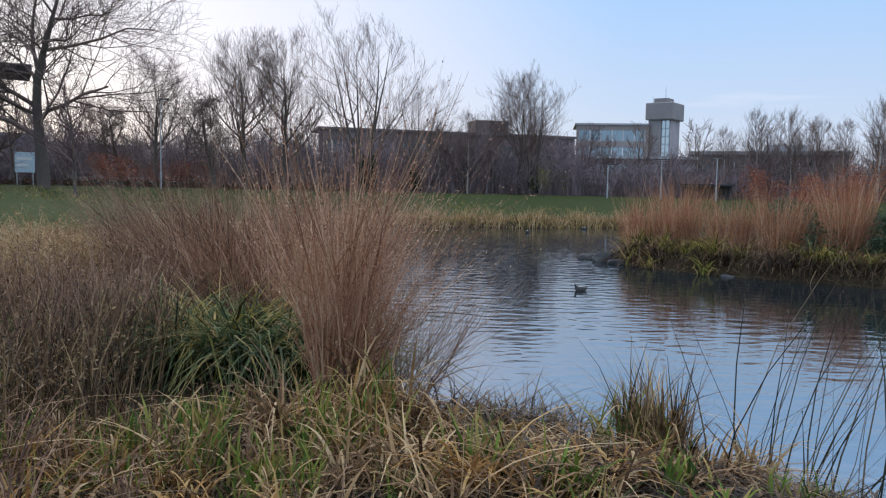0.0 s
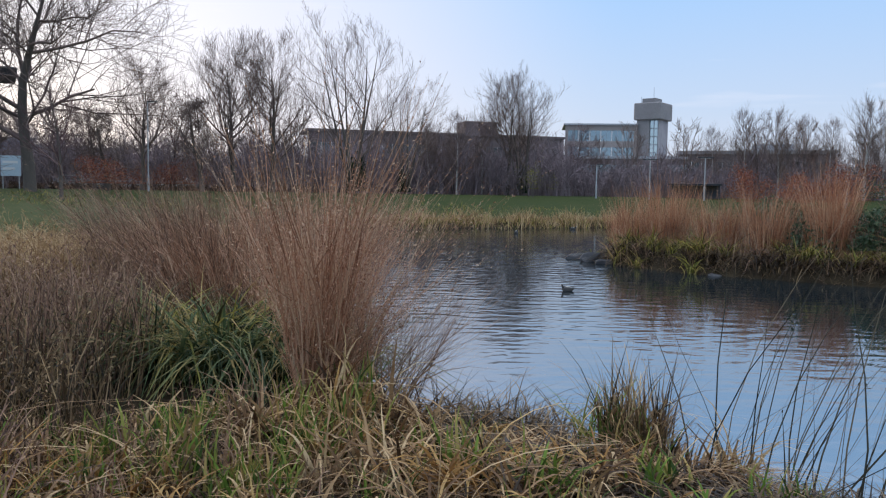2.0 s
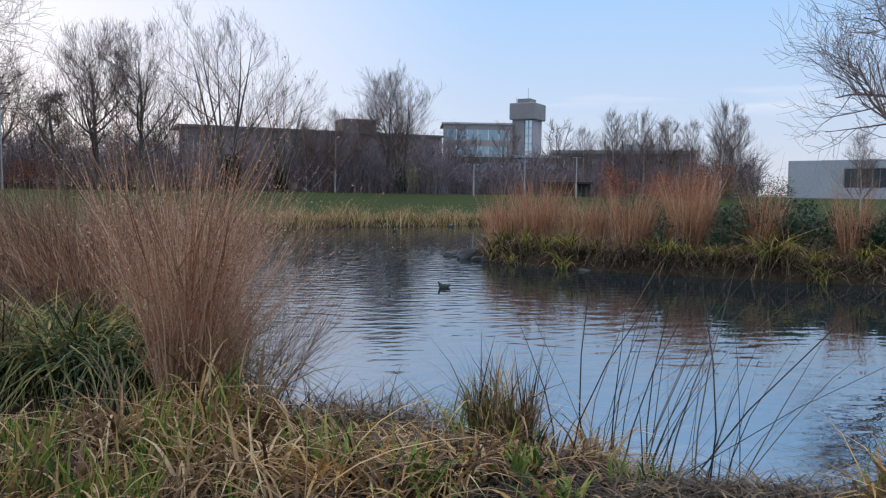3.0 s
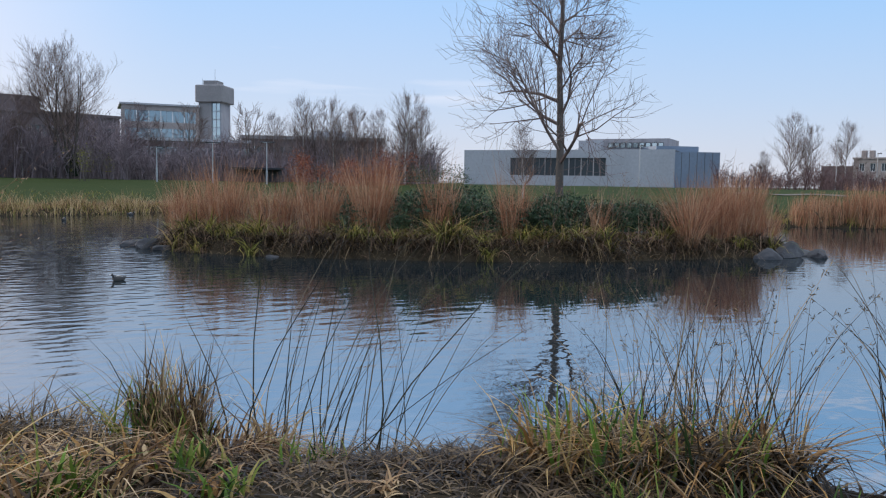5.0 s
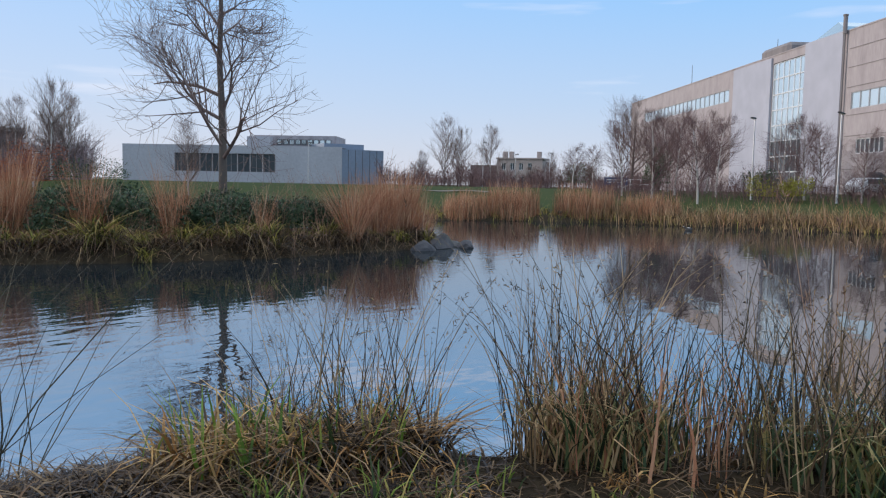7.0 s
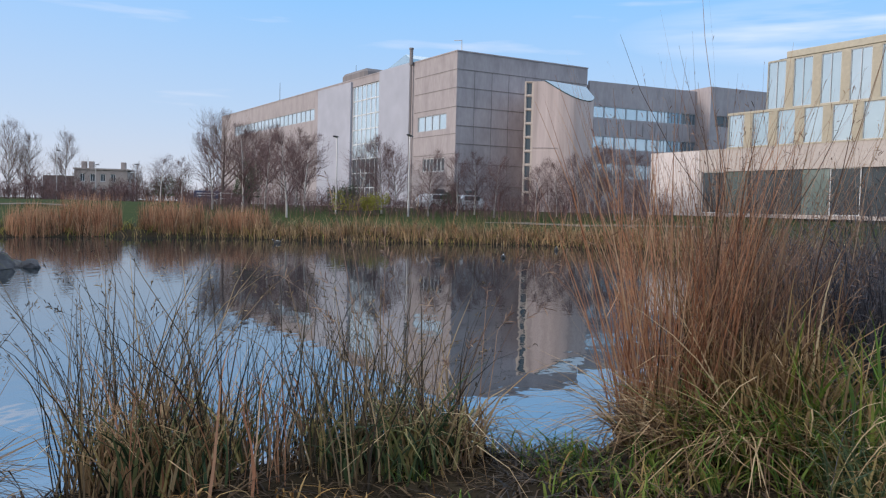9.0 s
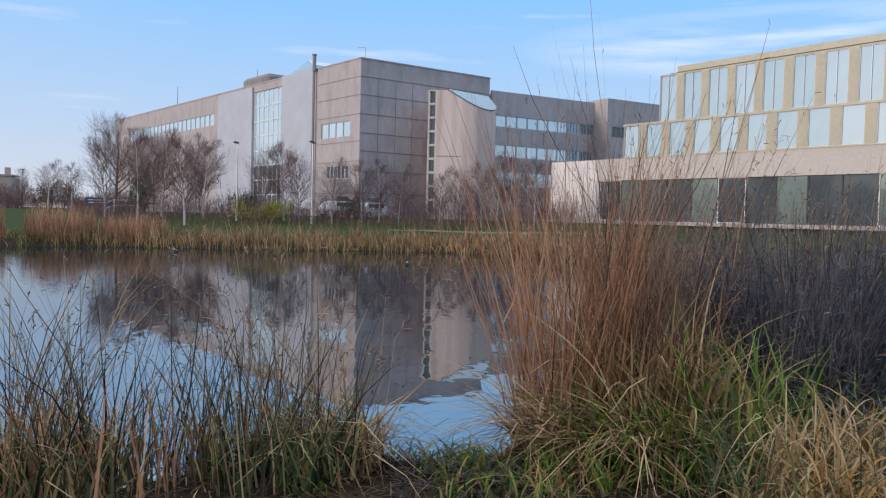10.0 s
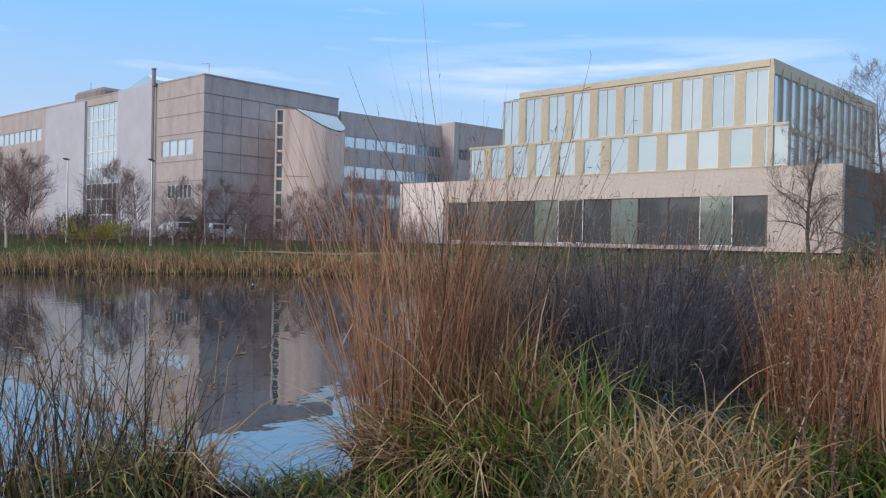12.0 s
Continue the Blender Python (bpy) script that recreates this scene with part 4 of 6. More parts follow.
part("roof_housing", boxes((LO * 0.48, LO * 0.75, 2, 7, 8.2, 9.4)), WHITEWALL, lowr)

# glazed building at the end of the lawn
m, LO = footing(place(-32.0, 105).to_2d(), place(-27.0, 108).to_2d(), GL)
gb = thing("glazed_block", m, "blue-grey clad block with a glazed front", "building")
part("wall", pierced(0, LO, 0, 5.6, [(0.4, LO * 0.55, 0.4, 5.2)]), BLUEWALL, gb)
part("roof_slab", boxes((-0.3, LO + 0.3, -0.4, 8, 5.6, 6.0)), TOWERCONC, gb)
for i in range(4):
    window(gb, 0.4 + i * (LO * 0.55 - 0.4) / 4, 0.4, (LO * 0.55 - 0.4) / 4 - 0.04, 4.8, MIDGLASS, WHITEPAINT, 0.1, bars=1)
m, LO = footing(place(-27.0, 108).to_2d(), place(-21.0, 112).to_2d(), GL)
gb2 = thing("dark_shed", m, "low dark brick range beside the glazed block", "building")
part("wall", pierced(0, LO, 0, 4.9, [(1, LO - 1, 1.4, 3.4)]), BRICK, gb2)
part("roof_slab", boxes((-0.3, LO + 0.3, -0.3, 8, 4.9, 5.3)), SLATE, gb2)
for i in range(6):
    window(gb2, 1 + i * (LO - 2) / 6, 1.4, (LO - 2) / 6 - 0.05, 2.0, DARKGLASS, TOWERCONC, 0.1)

# ---- trees ----
TR = np.random.default_rng(5)


def at_ground(bearing, distance, turn=0.0, scale=1.0, dz=-0.05):
    p = place(bearing, distance)
    return Matrix.Translation((p.x, p.y, gz(p.x, p.y) + dz)) @ Matrix.Rotation(radians(turn), 4, "Z") @ Matrix.Scale(scale, 4)


def copy_tree(src, bearing, distance, turn, scale):
    t = copy_thing(src, Matrix.Identity(4))
    t.matrix_basis = at_ground(bearing, distance, turn, scale)
    return t


isle_tree = tree("alder_tree", at_ground(38.5, 24.6, 0, 1.12), branches(TR, 9.2, 0.12, 0.2, 0.95, 4, 19, 0.34, 0.17, 0.0048, density=1.15, reach=0.33, sub=0.64), BARK, TWIG, "slender bare tree with spreading upturned branches on the island")
oak = tree("oak_tree", at_ground(-27.0, 60), branches(TR, 15.5, 0.42, 0.2, 1.0, 4, 19, 0.3, 0.2, 0.012, reach=0.6, sub=0.64, density=1.3), BARK, TWIG, "large old bare tree with spreading crooked limbs")
lawn_tree = tree("lawn_tree", at_ground(-25.2, 50), branches(TR, 6.6, 0.12, 0.22, 0.8, 4, 16, 0.4, 0.13, 0.008, reach=0.42, sub=0.65, density=0.85), BARK, REDTWIG, "small bare tree with reddish twigs on the lawn")
elm = tree("tall_tree", at_ground(-14.5, 75), branches(TR, 12.2, 0.24, 0.2, 0.85, 4, 19, 0.75, 0.08, 0.008, reach=0.54, sub=0.6), BARK, TWIG, "tall bare tree with a dense rounded crown", "tree row")
gnarled = tree("gnarled_tree", at_ground(-16.6, 72), branches(TR, 8.0, 0.26, 0.15, 1.0, 4, 14, 0.2, 0.25, 0.014, reach=0.55, sub=0.6), BARK, TWIG, "low gnarled bare tree with crooked limbs", "tree row")
multi = tree("fan_tree", at_ground(-6.3, 72), branches(TR, 13.6, 0.2, 0.1, 0.8, 4, 28, 0.7, 0.08, 0.008, fork=5, reach=0.5, density=0.9, sub=0.58), BARK, TWIG, "bare tree of several stems fanning out wide", "tree row")
part("ivy", mesh_of("ivy", *leaf_cloud(TR, (0.4, -0.2, 0.4), np.array((1.0, 0.9, 4.2)), 2600, 0.09, 14), IVY), IVY, multi, "dark ivy climbing the lower stems")
birch = tree("birch_tree", at_ground(20.5, 85), branches(TR, 8.6, 0.1, 0.12, 0.75, 3, 26, 0.6, 0.07, 0.0065, reach=0.34, sub=0.72, density=1.15), BIRCHBARK, TWIG, "slim pale birch with fine upright twigs", "birches")
redbirch = tree("birch_sapling", at_ground(71.0, 57), branches(TR, 6.0, 0.08, 0.18, 0.85, 3, 24, 0.35, 0.1, 0.0055, reach=0.4, density=1.15, sub=0.7), BIRCHBARK, REDTWIG, "young birch with a pale trunk and purple-brown twigs", "young birches")
scrub = tree("scrub_tree", at_ground(-11, 88), branches(TR, 5.4, 0.06, 0.03, 0.8, 3, 22, 0.4, 0.14, 0.014, fork=4, reach=0.45, sub=0.7, density=0.8), BARK, TWIG, "bare bushy scrub of many stems", "scrub")

for b, d, r, s in ((-11.9, 76, 70, 1.03), (-20.4, 78, 200, 0.85), (4.6, 84, 120, 0.88)):
    copy_tree(elm, b, d, r, s)
for b, d, r, s in ((5.6, 83, 60, 0.8), (-2.6, 80, 160, 0.72)):
    copy_tree(multi, b, d, r, s)
for b, d, r, s in ((-22.5, 70, 40, 0.8), (-30.5, 66, 90, 1.1)):
    copy_tree(gnarled, b, d, r, s)
for k, (b, d, s) in enumerate(((18.5, 90, 0.85), (22.6, 84, 0.98), (24.2, 92, 0.95), (25.6, 88, 0.9), (27.6, 82, 1.05), (28.6, 86, 0.95), (1.0, 82, 0.95), (2.8, 84, 0.9), (-1.0, 83, 0.85),
                                 (53.6, 118, 1.15), (54.6, 120, 1.0), (56.8, 116, 1.0), (52.0, 122, 0.6), (61.2, 120, 0.6), (36.0, 60, 0.62))):
    copy_tree(birch, b, d, k * 57, s)
for k, (b, d, s) in enumerate(((66.0, 66, 0.95), (68.0, 63, 1.05), (69.5, 68, 1.1), (72.2, 66, 1.0), (77.6, 64, 1.0), (78.6, 68, 0.9), (84.2, 66, 0.8), (85.6, 62, 0.75), (88.5, 60, 0.7),
                                 (91.5, 62, 0.8), (94.0, 63, 0.95), (95.2, 60, 0.85), (80.9, 62, 0.8), (62.6, 90, 0.8), (64.0, 86, 0.75))):
    copy_tree(redbirch, b, d, k * 71, s)
for k, (b, d, s) in enumerate(((69.0, 74, 1.15), (71.6, 74, 1.1), (76.2, 72, 1.0), (83.0, 64, 0.8), (90.0, 66, 0.75), (92.6, 66, 0.9))):
    copy_tree(redbirch, b, d, k * 83 + 20, s)
copy_tree(elm, 66.6, 78, 30, 0.62)
for b, d, r, s in ((-28.8, 80, 10, 1.25), (-23.3, 84, 100, 1.2), (-18.4, 86, 200, 1.3), (-12.9, 90, 300, 1.3), (-9.9, 88, 20, 1.2), (9.4, 92, 140, 1.1)):
    copy_tree(lawn_tree, b, d, r, s)
copy_tree(multi, 68.4, 82, 140, 0.5)
copy_tree(isle_tree, 123.6, 24, 15, 0.52)
copy_tree(isle_tree, 127.5, 25, 130, 0.64)
for k in range(30):
    b = -32 + k * 2.05 + TR.uniform(-0.5, 0.5)
    copy_tree(scrub, b, TR.uniform(84, 112), TR.uniform(0, 360), TR.uniform(0.75, 1.4))
for k in range(8):
    copy_tree(scrub, TR.uniform(50, 62), TR.uniform(110, 135), TR.uniform(0, 360), TR.uniform(0.45, 0.75))


def shrub(name, x, y, size, m_leaves, leaf, mat, label, rng, group=""):
    """A leafy shrub: short woody stems and a mound of small leaves."""
    x, y = reach(x, y)
    t = thing(name, Matrix.Translation((x, y, gz(x, y) - 0.03)), label, "shrub", group)
    part("leaves", mesh_of("leaves", *leaf_cloud(rng, (0, 0, size[2] * 0.25), np.array(size), m_leaves, leaf), mat), mat, t)
    s = np.linspace(0, 1, 4)[None, :]
    for foot in in_ellipse(rng, 6, 0, 0, size[0] * 0.3, size[1] * 0.3):
        P = np.empty((1, 4, 3))
        P[..., :2] = foot * (1 + 1.6 * s[..., None])
        P[..., 2] = s * size[2] * rng.uniform(0.6, 1.0)
        part("stem", mesh_of("stem", *tubes(P, 0.02 * (1.2 - s), 4), BARK), BARK, t)
    return t


for b, d, s in ((-23.2, 66, (3.0, 2.5, 2.6)), (-18.6, 80, (3.0, 2.5, 2.8)), (21.4, 60, (1.7, 1.7, 3.3)), (26.6, 62, (2.6, 2.2, 3.7)), (24.6, 66, (2.0, 2, 2.6))):
    p = place(b, d)
    shrub("copper_beech", p.x, p.y, s, 2600, 0.07, REDLEAF, "shrub holding copper-red dead leaves", TR, "copper shrubs")
for b, d, s in ((75.6, 61, (2.2, 1.4, 1.7)), (76.9, 61, (2.0, 1.3, 1.9))):
    p = place(b, d)
    shrub("yellow_shrub", p.x, p.y, s, 2200, 0.06, YELLOWLEAF, "rounded yellow-green shrub below the buildings", TR, "yellow shrubs")
p = place(6.4, 74)
shrub("yellow_shrub", p.x, p.y, (1.5, 1.5, 3.4), 520, 0.05, YELLOWLEAF, "thin tall shrub with a few yellow leaves", TR, "yellow shrubs")
for b, d, s in ((75.0, 66, (1.8, 1.5, 2.0)), (63.0, 95, (2.5, 2, 3.2)), (68.2, 70, (1.6, 1.6, 3.6)), (82.5, 70, (2.5, 1.5, 1.6)), (29.4, 75, (4, 3, 2.2)), (128.0, 30, (2, 2, 1.6))):
    p = place(b, d)
    shrub("evergreen_bush", p.x, p.y, s, 2600, 0.07, BRAMBLE, "dark evergreen bush on the far lawn", TR, "evergreens")

# hedge along the edge of the lawn
hv = []
for k in range(44):
    p = place(-34 + k * 0.62, 78 + 0.12 * k)
    hv.append(leaf_cloud(TR, (p.x, p.y, gz(p.x, p.y)), np.array((1.0, 1.0, 0.9)), 420, 0.07, 5))
tagged(new("hedge", mesh_of("hedge", *joined(hv), foliage("hedge_leaf", [(0.05, 0.03, 0.025), (0.09, 0.055, 0.04), (0.12, 0.085, 0.05)]))), "clipped brown hedge along the lawn", "hedge", kind="stuff")

# ---- lamps, signs, path ----


def street_lamp(bearing, distance, height, twin=False, turn=0.0):
    p = place(bearing, distance)
    t = thing("street_lamp", Matrix.Translation((p.x, p.y, gz(p.x, p.y))) @ Matrix.Rotation(radians(turn), 4, "Z"), "slim grey steel lamp post with a flat head" + (" on both sides" if twin else ""), "street lamp", "lamp posts")
    part("post", tube([(0, 0, -0.2), (0, 0, 1.2), (0, 0, 1.25), (0, 0, height)], [0.09, 0.09, 0.06, 0.045], 8), STEEL, t)
    for s in ((-1, 1) if twin else (1,)):
        h = part("head", boxes((0.0 if s > 0 else -0.75, 0.75 if s > 0 else 0.0, -0.13, 0.13, height - 0.02, height + 0.08), bevel=0.03), DARKMETAL, t)
        part("lens", boxes((0.25 * s - 0.15, 0.25 * s + 0.25, -0.1, 0.1, height - 0.035, height - 0.018)), WHITEPAINT, h)
    return t


for b, d, h, tw, tr in ((74.4, 63, 5.9, False, 180), (79.5, 61, 6.1, True, 0), (70.6, 78, 6.0, False, 180), (66.0, 92, 6.0, False, 180), (56.3, 110, 6.0, False, 0), (58.6, 122, 5.0, False, 0), (61.0, 116, 5.0, False, 0),
                        (14.4, 77, 3.65, True, 0), (18.0, 77, 3.9, True, 0), (26.6, 70, 2.7, False, 0), (10.8, 77, 3.1, False, 0), (-20.0, 68, 7.0, False, 0), (44.0, 100, 5.0, False, 0)):
    street_lamp(b, d, h, tw, tr)


def sign(bearing, distance, w, h, z, mat, label):
    p = place(bearing, distance)
    t = thing("sign", Matrix.Translation((p.x, p.y, gz(p.x, p.y))) @ Matrix.Rotation(radians(-bearing), 4, "Z"), label, "sign")
    part("panel", boxes((-w / 2, w / 2, 0, 0.08, z, z + h), bevel=0.01), mat, t)
    for s in (-1, 1):
        part("leg", boxes((s * w * 0.4 - 0.04, s * w * 0.4 + 0.04, 0.02, 0.07, -0.1, z)), STEEL, t)
    for k in range(2):
        part("lettering", boxes((-w * 0.4, w * (0.2 + 0.15 * k), -0.006, -0.001, z + h * (0.3 + 0.32 * k), z + h * (0.42 + 0.32 * k))), WHITEPAINT, t, "unreadable pale line of writing")
    return t


sign(-28.1, 76, 1.5, 1.7, 1.1, PALEBLUE, "pale blue notice board on two legs")
sign(65.6, 76, 2.2, 0.7, 0.5, BLUESIGN, "low navy blue sign with pale writing")

for b0, b1, d in ((50.0, 57.0, 66.0), (85.0, 100.0, 55.0)):
    pp, pq = [], []
    for k in range(16):
        for e in (0, 1.6):
            p = place(b0 + (b1 - b0) * k / 15, d + e + 0.5 * math.sin(k * 0.7))
            pp.append((p.x, p.y, gz(p.x, p.y) + 0.06))
        if k:
            pq.append((2 * k - 2, 2 * k, 2 * k + 1, 2 * k - 1))
    tagged(new("path", mesh_of("path", pp, pq, PATHMAT)), "pale gravel path beyond the bank", "path", kind="structure")


def car(bearing, distance, turn, paint, label):
    p = place(bearing, distance)
    t = thing("car", Matrix.Translation((p.x, p.y, gz(p.x, p.y))) @ Matrix.Rotation(radians(turn), 4, "Z"), label, "car", "parked cars")
    bm = bmesh.new()
    prof = [(-2.1, 0.3), (-2.15, 0.75), (-1.95, 0.95), (-1.3, 1.42), (0.35, 1.45), (1.0, 0.98), (1.95, 0.82), (2.1, 0.55), (2.05, 0.3)]
    a, b = [bm.verts.new((x, -0.85, z)) for x, z in prof], [bm.verts.new((x, 0.85, z)) for x, z in prof]
    for i in range(len(prof)):
        j = (i + 1) % len(prof)
        bm.faces.new((a[i], a[j], b[j], b[i]))
    bm.faces.new(a[::-1])
    bm.faces.new(b)
    bmesh.ops.recalc_face_normals(bm, faces=bm.faces[:])
    bmesh.ops.bevel(bm, geom=bm.edges[:], offset=0.06, segments=2, affect="EDGES")
    body = part("body", bm, paint, t)
    for y in (-0.87, 0.85):
        part("side_window", boxes((-1.35, 0.5, y, y + 0.02, 0.98, 1.34)), DARKGLASS, body)
    part("windscreen", boxes((0.62, 0.66, -0.7, 0.7, 0.0, 0.62)), DARKGLASS, body).matrix_local = Matrix.Translation((0.06, 0, 0.98)) @ Matrix.Rotation(radians(-52), 4, "Y")
    for x in (-1.35, 1.35):
        for y in (-0.9, 0.72):
            w = part("wheel", tube([(x, y, 0.31), (x, y + 0.18, 0.31)], [0.31, 0.31], 14), RUBBER, t)
            part("rim", tube([(x, y - 0.01, 0.31), (x, y + 0.19, 0.31)], [0.19, 0.19], 10), STEEL, w)
    return t


# last two cars are added, standing in for a pale low wall
for b, d, r, c, l in ((8.25, 112, 75, CARPAINT, "silver car parked behind bare trees"), (-24.3, 86, 5, WHITEPAINT, "white car parked beyond the hedge"), (-21.6, 87, 5, CARPAINT, "silver car parked beyond the hedge"), (-18.0, 88, 3, WHITEPAINT, "white car parked beyond the hedge"), (81.6, 71, -40, WHITEPAINT, "added white car in place of a pale low wall"), (83.8, 72, -40, CARPAINT, "added silver car in place of a pale low wall")):
    car(b, d, r, c, l)

# dark shelter behind the island
m, LS = footing(place(15.8, 80).to_2d(), place(19.0, 80).to_2d(), 1.65)
sh1 = thing("shelter", m, "low dark open shelter with a flat roof", "shelter")
part("roof", boxes((-0.2, LS + 0.2, -0.3, 2.2, 1.25, 1.4)), DARKMETAL, sh1)
part("back_wall", boxes((0, LS, 1.9, 2.0, 0, 1.25)), SLATE, sh1)
for i in range(4):
    part("post", boxes((i * (LS - 0.1) / 3, i * (LS - 0.1) / 3 + 0.1, 0, 0.1, 0, 1.25)), DARKMETAL, sh1)

# canopy on a post at the edge of the lawn
m, LS = footing(place(-31.2, 66).to_2d(), place(-27.6, 66).to_2d(), 1.65)
can = thing("canopy", m, "dark flat canopy on a thick post", "canopy")
part("roof", boxes((-2.5, LS, 0, 5, 8.2, 8.9), bevel=0.1), DARKMETAL, can)
part("post", tube([(1.7, 2.5, -0.2), (1.7, 2.5, 8.2)], [0.28, 0.28], 12), DARKCONC, can)

# pale handrail beside the navy sign
p = place(66.8, 76)
hr = thing("handrail", Matrix.Translation((p.x, p.y, gz(p.x, p.y))) @ Matrix.Rotation(radians(-67), 4, "Z"), "white tubular handrail beside the sign", "handrail")
for z in (0.55, 1.05):
    part("rail", tube([(-1.2, 0, z - 0.35), (-0.4, 0, z), (1.6, 0, z + 0.05)], [0.035] * 3, 8), WHITEPAINT, hr)
for x, z in ((-1.15, 0.75), (-0.35, 1.05), (0.6, 1.07), (1.5, 1.1)):
    part("post", tube([(x, 0, -0.1), (x, 0, z)], [0.035, 0.035], 8), WHITEPAINT, hr)

# ---- grasses and shrubs ----
RG = np.random.default_rng(11)


def clump(name, label, cx, cy, rx, ry, m, h, width, mat, turn=0.0, hvar=0.3, category="grass", kind="stuff", outward=0.0, **kw):
    """Blades or stems that grow out of one patch of ground."""
    cx, cy = reach(cx, cy)
    xy = in_ellipse(RG, m, cx, cy, rx, ry, turn)
    z = np.maximum(ground_z(xy), -0.25) - 0.03
    hh = h * np.clip(RG.normal(1 - hvar * 0.6, hvar * 0.5, m), 0.25, 1.06)
    head = kw.pop("heading", None)
    if outward:
        head = np.arctan2(xy[:, 1] - cy, xy[:, 0] - cx)
        kw.setdefault("spread", 0.5)
    geo = [blades(RG, xy, z, hh, width, heading=head, **kw)]
    return tagged(new(name, mesh_of(name, *joined(geo), mat)), label, category, kind=kind)


def band(name, label, line, depth, m, h, width, mat, hvar=0.35, category="grass", **kw):
    """Blades along a line of places, over a strip of the given depth."""
    line = np.array([reach(*p) for p in line])
    seg = np.hypot(*np.diff(line, axis=0).T)
    cum = np.concatenate([[0], np.cumsum(seg)])
    f = RG.uniform(0, cum[-1], m)
    j = np.clip(np.searchsorted(cum, f) - 1, 0, len(seg) - 1)
    s = ((f - cum[j]) / seg[j])[:, None]
    tufts = kw.pop("tufts", 0)
    xy = line[j] * (1 - s) + line[j + 1] * s + RG.normal(0, depth * 0.5, (m, 2))
    if tufts:
        xy = xy[RG.integers(0, tufts, m)] + RG.normal(0, 0.07, (m, 2))
    z = ground_z(xy)
    keep = z > -0.12
    xy, z = xy[keep], z[keep] - 0.03
    tuft = 0.7 + 0.5 * np.sin(xy[:, 0] * 2.1 + 1.3 * np.sin(xy[:, 1] * 1.7)) * np.sin(xy[:, 1] * 1.9)
    hh = h * np.clip(RG.normal(0.8, hvar * 0.5, len(xy)), 0.2, 1.3) * np.clip(tuft, 0.45, 1.2)
    return tagged(new(name, mesh_of(name, *blades(RG, xy, z, hh, width, **kw), mat)), label, category, kind="stuff")


# foreground bank, all along the near shore
def arc(r, b0, b1, dz=6):
    return [(r * math.sin(radians(k)), r * math.cos(radians(k))) for k in range(b0, b1 + 1, dz)]


